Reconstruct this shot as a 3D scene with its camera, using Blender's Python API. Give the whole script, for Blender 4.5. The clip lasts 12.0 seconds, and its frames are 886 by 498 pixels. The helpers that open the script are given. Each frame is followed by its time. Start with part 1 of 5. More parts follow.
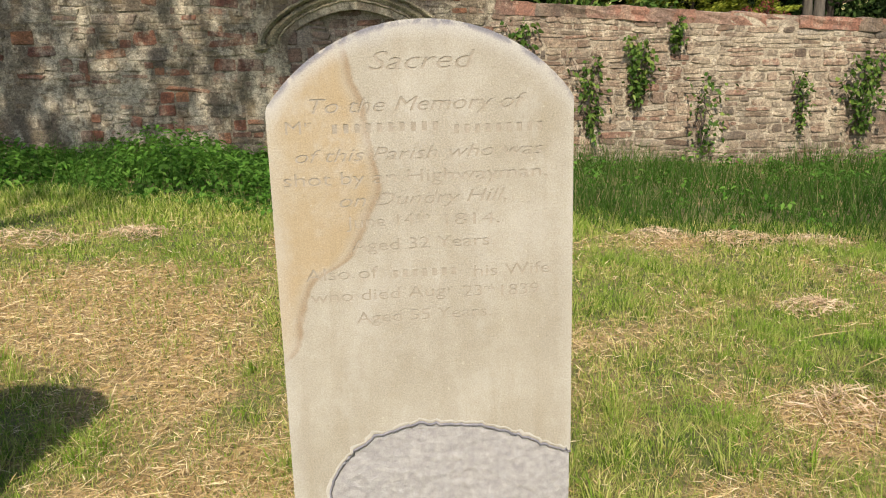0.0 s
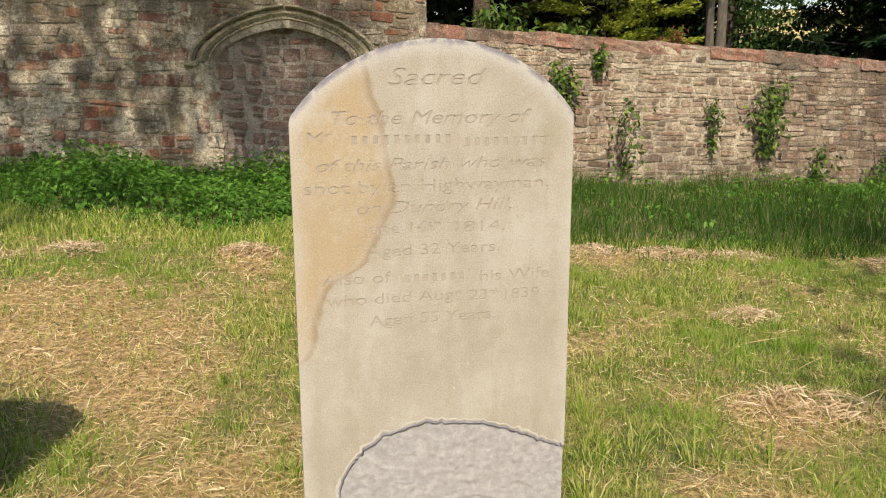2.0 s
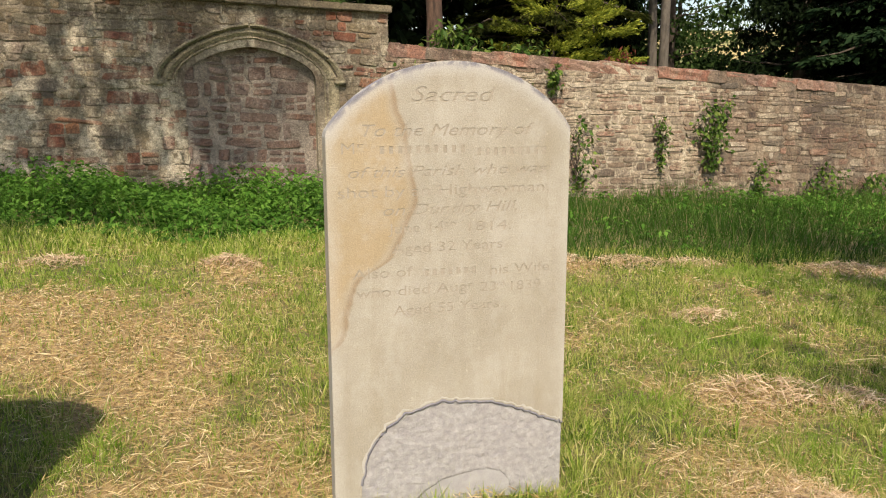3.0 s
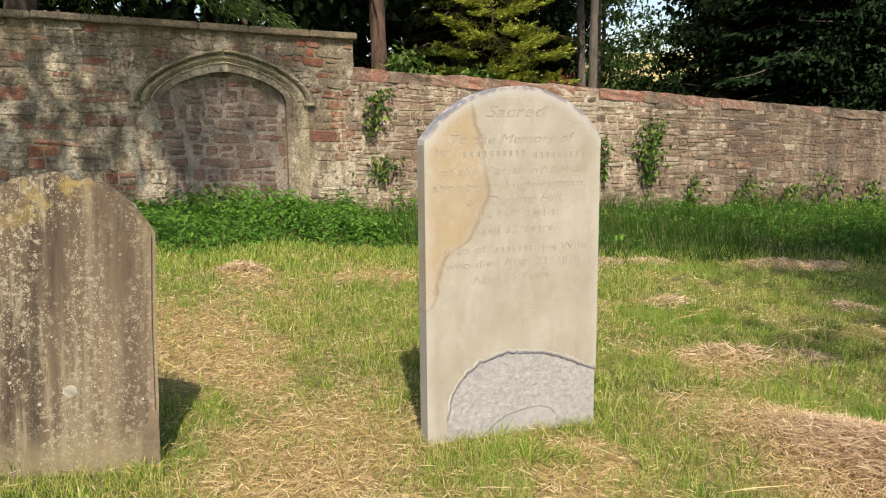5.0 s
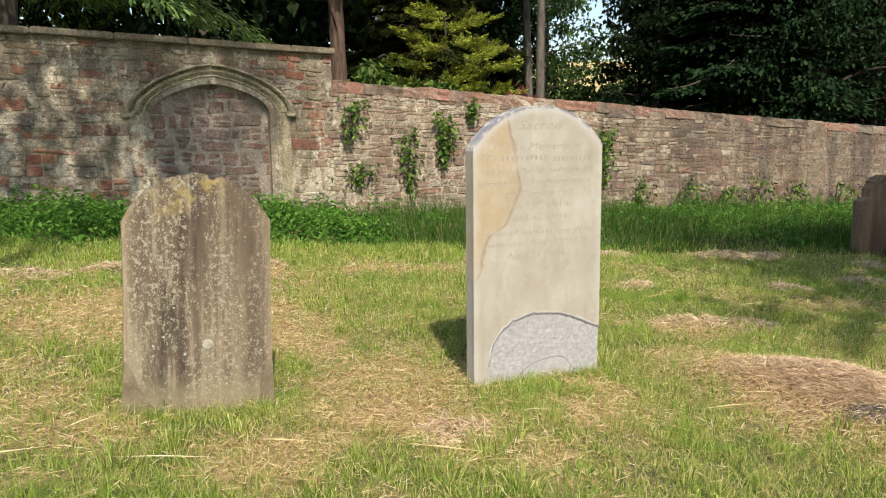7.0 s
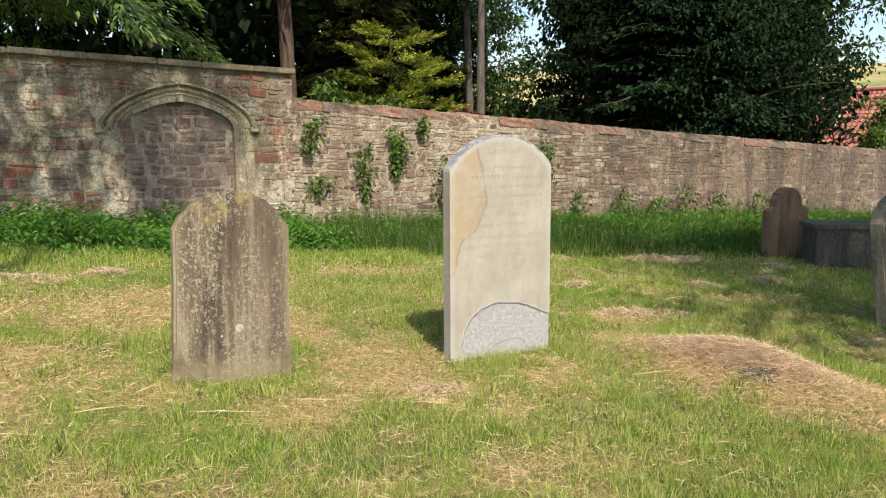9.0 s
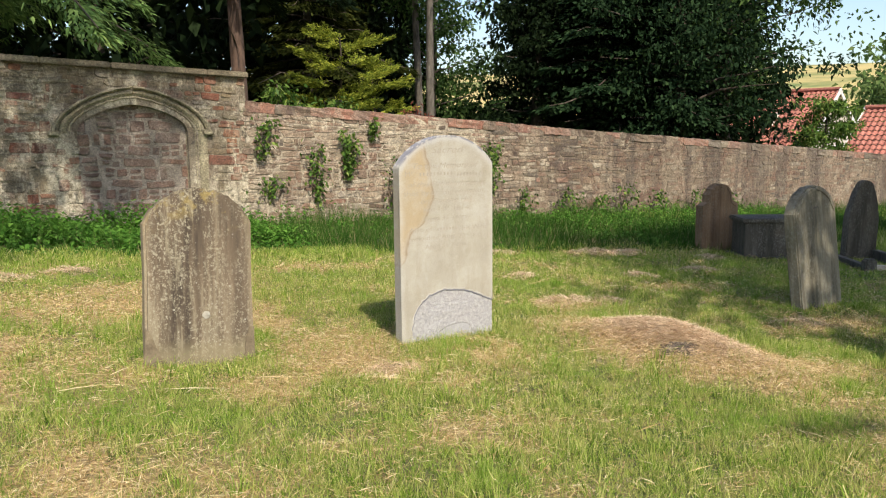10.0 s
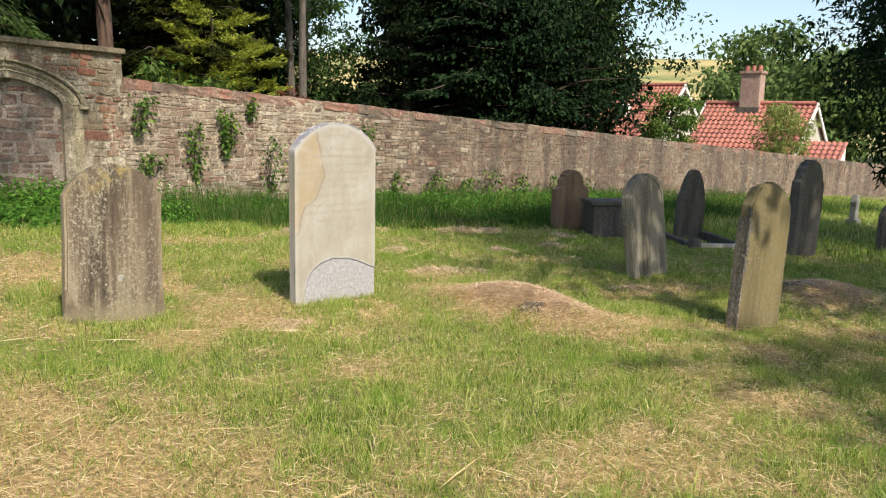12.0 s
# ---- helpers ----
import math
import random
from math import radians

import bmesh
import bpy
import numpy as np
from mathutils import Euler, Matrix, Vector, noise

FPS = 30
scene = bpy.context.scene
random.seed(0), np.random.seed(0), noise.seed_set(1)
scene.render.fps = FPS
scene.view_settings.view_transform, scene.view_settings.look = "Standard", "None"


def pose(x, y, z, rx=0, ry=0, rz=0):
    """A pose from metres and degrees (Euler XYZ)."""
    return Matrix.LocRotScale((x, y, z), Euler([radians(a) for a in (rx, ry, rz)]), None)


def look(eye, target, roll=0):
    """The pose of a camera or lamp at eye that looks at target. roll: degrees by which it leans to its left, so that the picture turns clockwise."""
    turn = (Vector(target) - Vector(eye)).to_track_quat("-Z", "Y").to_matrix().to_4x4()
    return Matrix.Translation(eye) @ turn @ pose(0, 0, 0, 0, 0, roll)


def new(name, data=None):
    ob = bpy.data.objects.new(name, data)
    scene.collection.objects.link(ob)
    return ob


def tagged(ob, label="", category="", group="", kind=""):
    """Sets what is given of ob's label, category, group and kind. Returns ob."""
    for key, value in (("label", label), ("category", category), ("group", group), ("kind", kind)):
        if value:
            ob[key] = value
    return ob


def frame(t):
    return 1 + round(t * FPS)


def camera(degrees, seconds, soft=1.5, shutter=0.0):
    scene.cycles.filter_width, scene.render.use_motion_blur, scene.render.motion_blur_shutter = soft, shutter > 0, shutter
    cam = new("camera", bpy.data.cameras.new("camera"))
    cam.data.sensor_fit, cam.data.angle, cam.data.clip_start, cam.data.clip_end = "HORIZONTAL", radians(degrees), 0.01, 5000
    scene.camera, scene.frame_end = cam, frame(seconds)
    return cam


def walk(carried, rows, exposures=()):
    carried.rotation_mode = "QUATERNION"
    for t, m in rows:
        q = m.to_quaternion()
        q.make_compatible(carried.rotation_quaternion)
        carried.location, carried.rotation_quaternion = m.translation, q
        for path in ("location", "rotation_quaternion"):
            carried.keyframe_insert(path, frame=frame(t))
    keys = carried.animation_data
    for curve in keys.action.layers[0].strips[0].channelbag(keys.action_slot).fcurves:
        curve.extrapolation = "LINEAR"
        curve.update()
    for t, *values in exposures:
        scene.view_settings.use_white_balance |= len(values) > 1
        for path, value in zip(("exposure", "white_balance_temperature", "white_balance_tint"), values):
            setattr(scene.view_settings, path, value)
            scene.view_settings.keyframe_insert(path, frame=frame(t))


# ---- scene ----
cam = camera(57.4, 12.0, 1.15)
PATH = [
    (0, (-0.181, -1.982, 1.248), (0.031, -0.049, 0.783), -1.6),
    (0.5, (-0.213, -2.003, 1.247), (0.037, -0.073, 0.788), -1.4),
    (1, (-0.314, -1.986, 1.245), (-0.007, -0.062, 0.794), -1.0),
    (1.5, (-0.394, -1.997, 1.245), (-0.025, -0.08, 0.809), -0.6),
    (2, (-0.457, -2.063, 1.241), (-0.024, -0.156, 0.823), -0.2),
    (2.5, (-0.567, -2.17, 1.229), (-0.073, -0.274, 0.831), -0.1),
    (3, (-0.718, -2.29, 1.24), (-0.157, -0.408, 0.864), -0.1),
    (3.5, (-0.888, -2.39, 1.236), (-0.276, -0.519, 0.878), -0.3),
    (5.5, (-1.609, -2.96, 1.226), (-0.834, -1.144, 0.906), -0.7),
    (6, (-1.777, -3.149, 1.225), (-0.967, -1.349, 0.908), -0.9),
    (6.5, (-1.942, -3.284, 1.25), (-1.102, -1.496, 0.937), -0.7),
    (7, (-2.213, -3.385, 1.257), (-1.339, -1.612, 0.948), -0.6),
    (9, (-2.854, -4.075, 1.355), (-1.842, -2.374, 1.068), -0.3),
    (9.5, (-2.919, -4.28, 1.353), (-1.867, -2.603, 1.073), -0.5),
    (10, (-3.067, -4.456, 1.349), (-1.956, -2.817, 1.065), -0.6),
    (10.5, (-3.194, -4.635, 1.359), (-2.017, -3.046, 1.063), -0.5),
    (11, (-3.294, -4.876, 1.346), (-2.035, -3.354, 1.03), -0.1),
    (11.5, (-3.415, -4.996, 1.37), (-2.097, -3.527, 1.04), 0.6),
    (12, (-3.668, -5.033, 1.408), (-2.306, -3.605, 1.081), 1.3),
]
walk(cam, [(t, look(eye, target, roll)) for t, eye, target, roll in PATH],
     [(0, 0.58, 6750, 11), (1.5, 0.55, 6900, 12), (3, 0.52, 7050, 13), (4, 0.54, 7000, 13), (5.5, 0.60, 6700, 11), (6.5, 0.63, 6500, 10), (12, 0.65, 6500, 10)])

# ---- world, sun, exposure ----
SUN = Vector((-0.25, -1.0, 1.14)).normalized()
world = bpy.data.worlds.new("sky")
scene.world = world
world.use_nodes = True
wn = world.node_tree
wn.nodes.clear()
sky = wn.nodes.new("ShaderNodeTexSky")
sky.sky_type = "NISHITA"
sky.sun_disc = False
sky.sun_elevation = math.asin(SUN.z)
sky.sun_rotation = math.atan2(SUN.x, SUN.y)
sky.air_density, sky.dust_density, sky.ozone_density = 1.0, 1.5, 1.0
bg = wn.nodes.new("ShaderNodeBackground")
bg.inputs["Strength"].default_value = 0.13
wo = wn.nodes.new("ShaderNodeOutputWorld")
wn.links.new(sky.outputs[0], bg.inputs[0])
wn.links.new(bg.outputs[0], wo.inputs[0])
sun = new("sun", bpy.data.lights.new("sun", "SUN"))
sun.data.energy, sun.data.angle, sun.data.color = 4.0, radians(0.6), (1.0, 0.91, 0.76)
sun.matrix_world = look(SUN * 50, (0, 0, 0))


# ---- materials ----
def tree_of(name):
    m = bpy.data.materials.new(name)
    m.use_nodes = True
    nt = m.node_tree
    nt.nodes.clear()
    out = nt.nodes.new("ShaderNodeOutputMaterial")
    bs = nt.nodes.new("ShaderNodeBsdfPrincipled")
    nt.links.new(bs.outputs[0], out.inputs[0])
    return m, nt, bs, out


def ramp(nt, fac, stops):
    r = nt.nodes.new("ShaderNodeValToRGB")
    el = r.color_ramp.elements
    while len(el) < len(stops):
        el.new(0.5)
    for e, (p, c) in zip(el, stops):
        e.position, e.color = p, (*c, 1)
    nt.links.new(fac, r.inputs[0])
    return r.outputs[0]


def noise_of(nt, scale, detail=4, rough=0.6, stretch=None, world_space=False):
    if world_space:
        src = nt.nodes.new("ShaderNodeNewGeometry").outputs["Position"]
    else:
        src = nt.nodes.new("ShaderNodeTexCoord").outputs["Object"]
    if stretch:
        mp = nt.nodes.new("ShaderNodeMapping")
        mp.inputs["Scale"].default_value = stretch
        nt.links.new(src, mp.inputs[0])
        src = mp.outputs[0]
    n = nt.nodes.new("ShaderNodeTexNoise")
    n.inputs["Scale"].default_value, n.inputs["Detail"].default_value, n.inputs["Roughness"].default_value = scale, detail, rough
    nt.links.new(src, n.inputs["Vector"])
    return n.outputs[0]


def mix(nt, fac, a, b, mode="MIX"):
    x = nt.nodes.new("ShaderNodeMix")
    x.data_type, x.blend_type = "RGBA", mode
    for sock, v in ((x.inputs[0], fac), (x.inputs[6], a), (x.inputs[7], b)):
        if isinstance(v, (int, float)):
            sock.default_value = v
        elif isinstance(v, tuple):
            sock.default_value = (*v, 1)
        else:
            nt.links.new(v, sock)
    return x.outputs[2]


def calc(nt, op, a, b=0.0, clamp=False):
    x = nt.nodes.new("ShaderNodeMath")
    x.operation, x.use_clamp = op, clamp
    for sock, v in ((x.inputs[0], a), (x.inputs[1], b)):
        if isinstance(v, (int, float)):
            sock.default_value = v
        else:
            nt.links.new(v, sock)
    return x.outputs[0]


def step(nt, v, lo, hi):
    x = nt.nodes.new("ShaderNodeMapRange")
    x.interpolation_type = "SMOOTHSTEP"
    x.inputs[1].default_value, x.inputs[2].default_value = lo, hi
    nt.links.new(v, x.inputs[0])
    return x.outputs[0]


def bump(nt, bs, height, strength=0.4, dist=0.01):
    b = nt.nodes.new("ShaderNodeBump")
    b.inputs["Strength"].default_value, b.inputs["Distance"].default_value = strength, dist
    nt.links.new(height, b.inputs["Height"])
    nt.links.new(b.outputs[0], bs.inputs["Normal"])


def position(nt):
    s = nt.nodes.new("ShaderNodeSeparateXYZ")
    nt.links.new(nt.nodes.new("ShaderNodeTexCoord").outputs["Object"], s.inputs[0])
    return s.outputs


def either_random(nt):
    """A value per piece: of the object or of the mesh island."""
    a = nt.nodes.new("ShaderNodeObjectInfo").outputs["Random"]
    b = nt.nodes.new("ShaderNodeNewGeometry").outputs["Random Per Island"]
    return calc(nt, "FRACT", calc(nt, "ADD", a, calc(nt, "MULTIPLY", b, 0.731)))


def stone_material(name, stops, blotch, rough=0.9, fine=60, stretch=None, relief=0.5, lime_colour=(0.36, 0.32, 0.25), lime_from=0.50, wash=0.0, wash_colour=(0.49, 0.435, 0.33), stain=0.0):
    """Rubble or rough stone: a tone per piece, blotches of lime and dirt, fine grain."""
    m, nt, bs, _ = tree_of(name)
    col = ramp(nt, either_random(nt), stops)
    n1 = noise_of(nt, 2.3, 6, 0.65, world_space=True)
    n2 = noise_of(nt, 14, 6, 0.7, world_space=True)
    n3 = noise_of(nt, fine, 5, 0.7, stretch, True)
    n0 = noise_of(nt, 0.55, 4, 0.6, world_space=True)
    col = mix(nt, calc(nt, "MULTIPLY", step(nt, n0, 0.42, 0.62), 0.45), col, tuple(c * 0.55 for c in blotch))
    col = mix(nt, calc(nt, "MULTIPLY", step(nt, n1, 0.47, 0.62), 0.6), col, blotch)
    lime = noise_of(nt, 5.5, 7, 0.75, (1, 1, 0.7), True)
    col = mix(nt, calc(nt, "MULTIPLY", step(nt, lime, lime_from, lime_from + 0.1), 0.75), col, lime_colour)
    if wash:
        old = noise_of(nt, 1.5, 8, 0.72, (1, 1, 0.42), True)
        worn = noise_of(nt, 11, 5, 0.7, world_space=True)
        thin = calc(nt, "MULTIPLY", step(nt, old, 0.46, 0.56), step(nt, worn, 0.34, 0.52))
        col = mix(nt, calc(nt, "MULTIPLY", thin, wash), col, wash_colour)
    if stain:
        run = noise_of(nt, 2.2, 6, 0.65, (1, 1, 0.12), True)
        col = mix(nt, calc(nt, "MULTIPLY", step(nt, run, 0.46, 0.60), stain), col, (0.085, 0.068, 0.056))
    col = mix(nt, calc(nt, "MULTIPLY", step(nt, n2, 0.53, 0.66), 0.5), col, (0.07, 0.058, 0.048))
    col = mix(nt, 0.7, col, ramp(nt, n3, [(0.33, (0.15, 0.15, 0.15)), (0.67, (0.85, 0.85, 0.85))]), "OVERLAY")
    n4 = noise_of(nt, 27, 6, 0.75, (1, 1, 1.6), True)
    col = mix(nt, 0.6, col, ramp(nt, n4, [(0.36, (0.2, 0.2, 0.2)), (0.64, (0.8, 0.8, 0.8))]), "OVERLAY")
    nt.links.new(col, bs.inputs["Base Color"])
    bs.inputs["Roughness"].default_value = rough
    bump(nt, bs, calc(nt, "ADD", n2, n3), relief, 0.02)
    return m


def leaf_material(name, stops, thin=0.3, rough=0.65, patch=None, patch2=None):
    m, nt, bs, out = tree_of(name)
    rnd = nt.nodes.new("ShaderNodeNewGeometry").outputs["Random Per Island"]
    col = ramp(nt, rnd, stops)
    for scale, tone, most in [p for p in (patch, patch2) if p]:
        n = noise_of(nt, scale, 4, 0.65, world_space=True)
        col = mix(nt, calc(nt, "MULTIPLY", step(nt, n, 0.45, 0.62), most), col, tone)
    nt.links.new(col, bs.inputs["Base Color"])
    bs.inputs["Roughness"].default_value = rough
    bs.inputs["Specular IOR Level"].default_value = 0.05
    tr = nt.nodes.new("ShaderNodeBsdfTranslucent")
    nt.links.new(col, tr.inputs[0])
    ms = nt.nodes.new("ShaderNodeMixShader")
    ms.inputs[0].default_value = thin
    nt.links.new(bs.outputs[0], ms.inputs[1])
    nt.links.new(tr.outputs[0], ms.inputs[2])
    nt.links.new(ms.outputs[0], out.inputs[0])
    return m


M_TALL = stone_material("rubble_buff_grey", [(0.0, (0.165, 0.13, 0.08)), (0.25, (0.20, 0.17, 0.12)), (0.45, (0.11, 0.09, 0.068)), (0.65, (0.225, 0.165, 0.095)), (0.85, (0.15, 0.125, 0.10)), (0.93, (0.23, 0.09, 0.05)), (1.0, (0.24, 0.215, 0.17))], (0.17, 0.135, 0.09), lime_colour=(0.38, 0.33, 0.24), lime_from=0.52, wash=0.85)
M_TALLRED = stone_material("rubble_red", [(0.0, (0.23, 0.085, 0.045)), (0.3, (0.13, 0.055, 0.04)), (0.6, (0.26, 0.12, 0.06)), (1.0, (0.17, 0.09, 0.06))], (0.17, 0.08, 0.055), lime_colour=(0.27, 0.18, 0.12), lime_from=0.55, wash=0.4)
M_INFILL = stone_material("dark_red_sandstone", [(0.0, (0.17, 0.085, 0.06)), (0.3, (0.20, 0.13, 0.10)), (0.5, (0.115, 0.07, 0.055)), (0.75, (0.20, 0.115, 0.08)), (1.0, (0.15, 0.085, 0.062))], (0.19, 0.145, 0.12), lime_colour=(0.26, 0.20, 0.165), lime_from=0.55, wash=0.25, wash_colour=(0.34, 0.285, 0.24))
M_LOW = stone_material("rubble_cream_pink", [(0.0, (0.24, 0.19, 0.135)), (0.15, (0.13, 0.09, 0.066)), (0.3, (0.31, 0.25, 0.18)), (0.45, (0.23, 0.13, 0.092)), (0.6, (0.17, 0.135, 0.10)), (0.75, (0.36, 0.30, 0.22)), (0.85, (0.10, 0.08, 0.062)), (1.0, (0.48, 0.42, 0.33))], (0.22, 0.14, 0.098), lime_colour=(0.44, 0.37, 0.275), lime_from=0.53, wash=0.36, wash_colour=(0.50, 0.43, 0.32))
M_LOWGREY = stone_material("rubble_brown_grey", [(0.0, (0.165, 0.122, 0.085)), (0.2, (0.075, 0.054, 0.042)), (0.4, (0.23, 0.175, 0.12)), (0.6, (0.15, 0.082, 0.056)), (0.75, (0.33, 0.275, 0.20)), (0.88, (0.08, 0.066, 0.052)), (1.0, (0.38, 0.325, 0.245))], (0.175, 0.10, 0.07), lime_colour=(0.36, 0.295, 0.215), lime_from=0.54, wash=0.45, wash_colour=(0.31, 0.25, 0.18), stain=0.6)
M_COPE = stone_material("coping_stone", [(0.0, (0.144, 0.114, 0.072)), (0.5, (0.18, 0.144, 0.096)), (1.0, (0.12, 0.102, 0.078))], (0.204, 0.174, 0.12), lime_colour=(0.20, 0.17, 0.11))
M_CAPRED = stone_material("red_capping", [(0.0, (0.25, 0.115, 0.08)), (0.4, (0.28, 0.145, 0.10)), (0.7, (0.20, 0.115, 0.085)), (1.0, (0.27, 0.17, 0.125))], (0.21, 0.15, 0.12), lime_colour=(0.33, 0.235, 0.175))
M_ARCH = stone_material("weathered_limestone", [(0.0, (0.275, 0.235, 0.155)), (1.0, (0.325, 0.28, 0.19))], (0.225, 0.195, 0.125), relief=0.6, lime_colour=(0.40, 0.35, 0.235))
M_LOWMORTAR = stone_material("pale_lime_mortar", [(0.0, (0.30, 0.25, 0.185)), (1.0, (0.34, 0.29, 0.22))], (0.22, 0.165, 0.125), fine=90, lime_colour=(0.48, 0.42, 0.325), wash=0.55, wash_colour=(0.50, 0.43, 0.32))
M_MORTAR = stone_material("lime_mortar", [(0.0, (0.19, 0.157, 0.112)), (1.0, (0.222, 0.185, 0.135))], (0.155, 0.115, 0.08), fine=90, lime_colour=(0.32, 0.28, 0.21), wash=0.85)

M_DARKMORTAR = stone_material("brown_lime_mortar", [(0.0, (0.27, 0.225, 0.185)), (1.0, (0.30, 0.255, 0.21))], (0.22, 0.18, 0.145), fine=90, lime_colour=(0.34, 0.29, 0.24))
M_GREYMORTAR = stone_material("grey_brown_mortar", [(0.0, (0.16, 0.122, 0.088)), (1.0, (0.195, 0.152, 0.11))], (0.14, 0.095, 0.068), fine=90, lime_colour=(0.27, 0.215, 0.155), wash=0.4, wash_colour=(0.31, 0.25, 0.18), stain=0.5)


def plain(name, stops, scale=8, rough=0.85, strength=0.3, stretch=None):
    m, nt, bs, _ = tree_of(name)
    n = noise_of(nt, scale, 6, 0.65, stretch)
    f = noise_of(nt, scale * 9, 4, 0.7)
    col = mix(nt, 0.35, ramp(nt, n, stops), ramp(nt, f, [(0.3, (0.3, 0.3, 0.3)), (0.7, (0.7, 0.7, 0.7))]), "OVERLAY")
    nt.links.new(col, bs.inputs["Base Color"])
    bs.inputs["Roughness"].default_value = rough
    bump(nt, bs, calc(nt, "ADD", n, f), strength, 0.01)
    return m


M_BARK = plain("bark", [(0.3, (0.035, 0.028, 0.022)), (0.7, (0.12, 0.09, 0.07))], 9, 0.95, 1.0, (1, 1, 0.15))
M_BARKRED = plain("red_bark", [(0.35, (0.03, 0.02, 0.016)), (0.65, (0.15, 0.092, 0.066))], 9, 0.95, 1.0, (1, 1, 0.2))
M_BARKGREY = plain("grey_bark", [(0.3, (0.04, 0.034, 0.028)), (0.7, (0.15, 0.13, 0.105))], 8, 0.95, 1.0, (1, 1, 0.3))
L_NETTLE = leaf_material("nettle_leaves", [(0.0, (0.06, 0.165, 0.021)), (0.5, (0.115, 0.255, 0.037)), (1.0, (0.185, 0.35, 0.065))], 0.4, 0.6, (1.2, (0.06, 0.15, 0.028), 0.4))
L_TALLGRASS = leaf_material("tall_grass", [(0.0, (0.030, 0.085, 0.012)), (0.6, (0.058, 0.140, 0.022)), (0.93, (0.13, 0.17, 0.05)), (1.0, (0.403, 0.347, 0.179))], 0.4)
L_IVY = leaf_material("ivy_leaves", [(0.0, (0.04, 0.09, 0.018)), (0.6, (0.09, 0.16, 0.032)), (1.0, (0.22, 0.29, 0.07))], 0.25, 0.4)
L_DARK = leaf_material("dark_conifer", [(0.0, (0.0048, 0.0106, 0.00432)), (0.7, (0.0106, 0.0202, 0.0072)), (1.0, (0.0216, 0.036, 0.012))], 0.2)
L_FROND = leaf_material("drooping_fronds", [(0.0, (0.0789, 0.144, 0.0395)), (0.6, (0.157, 0.264, 0.0789)), (1.0, (0.315, 0.447, 0.131))], 0.3)
L_GOLD = leaf_material("golden_conifer", [(0.0, (0.08, 0.12, 0.018)), (0.5, (0.23, 0.28, 0.038)), (1.0, (0.46, 0.48, 0.075))], 0.3)
L_OLIVE = leaf_material("olive_conifer", [(0.0, (0.022, 0.032, 0.008)), (0.6, (0.05, 0.062, 0.014)), (1.0, (0.09, 0.10, 0.022))], 0.3)
L_BROAD = leaf_material("broad_leaves", [(0.0, (0.025, 0.055, 0.014)), (0.6, (0.05, 0.095, 0.025)), (1.0, (0.11, 0.17, 0.05))], 0.3)
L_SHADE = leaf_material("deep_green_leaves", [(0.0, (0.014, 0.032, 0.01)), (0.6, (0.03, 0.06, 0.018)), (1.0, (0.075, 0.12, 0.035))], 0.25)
L_YEW = leaf_material("yew_needles", [(0.0, (0.010, 0.024, 0.010)), (0.7, (0.02, 0.042, 0.017)), (1.0, (0.04, 0.075, 0.028))], 0.2)
L_FAR = leaf_material("far_leaves", [(0.0, (0.07, 0.12, 0.035)), (0.6, (0.11, 0.17, 0.05)), (1.0, (0.17, 0.22, 0.075))], 0.3)
L_FEATHER = leaf_material("feathery_shrub", [(0.0, (0.15, 0.20, 0.05)), (0.6, (0.24, 0.30, 0.085)), (1.0, (0.36, 0.41, 0.13))], 0.4)
L_RED = leaf_material("red_shrub", [(0.0, (0.16, 0.04, 0.03)), (1.0, (0.28, 0.10, 0.07))], 0.3)
L_GRASS = leaf_material("lawn_grass", [(0.0, (0.05, 0.11, 0.012)), (0.25, (0.16, 0.29, 0.03)), (0.6, (0.36, 0.47, 0.085)), (0.85, (0.60, 0.60, 0.20)), (1.0, (0.82, 0.72, 0.38))], 0.45, 0.7, (1.0, (0.21, 0.38, 0.042), 0.55), (9.0, (0.50, 0.48, 0.17), 0.5))
L_STRAW = leaf_material("cut_straw", [(0.0, (0.29, 0.185, 0.08)), (0.35, (0.54, 0.39, 0.18)), (0.7, (0.72, 0.56, 0.30)), (1.0, (0.88, 0.77, 0.51))], 0.35, 0.8)
L_HAY = leaf_material("brown_hay", [(0.0, (0.42, 0.30, 0.19)), (0.5, (0.68, 0.51, 0.34)), (1.0, (0.88, 0.74, 0.55))], 0.35, 0.8)


# ---- mesh helpers ----
def link_mesh(name, verts, faces, material, parent=None, label="", smooth=False):
    me = bpy.data.meshes.new(name)
    me.from_pydata([tuple(v) for v in verts], [], [tuple(f) for f in faces])
    me.materials.append(material)
    if smooth:
        me.shade_smooth()
    ob = new(name, me)
    if parent:
        ob.parent = parent
    if label:
        ob["label"] = label
    return ob


def bulk(name, verts, size, material, parent=None):
    """One mesh of many alike faces: verts is (count, size, 3); every row is one polygon."""
    verts = np.asarray(verts, dtype=np.float32)
    k = len(verts)
    me = bpy.data.meshes.new(name)
    me.vertices.add(k * size)
    me.vertices.foreach_set("co", verts.ravel())
    me.loops.add(k * size)
    me.loops.foreach_set("vertex_index", np.arange(k * size, dtype=np.int32))
    me.polygons.add(k)
    me.polygons.foreach_set("loop_start", np.arange(0, k * size, size, dtype=np.int32))
    me.update(calc_edges=True)
    me.materials.append(material)
    ob = new(name, me)
    if parent:
        ob.parent = parent
    return ob


def part(name, bm, material, parent, label=""):
    me = bpy.data.meshes.new(name)
    bm.to_mesh(me)
    bm.free()
    me.materials.append(material)
    ob = new(name, me)
    ob.parent = parent
    if label:
        ob["label"] = label
    return ob


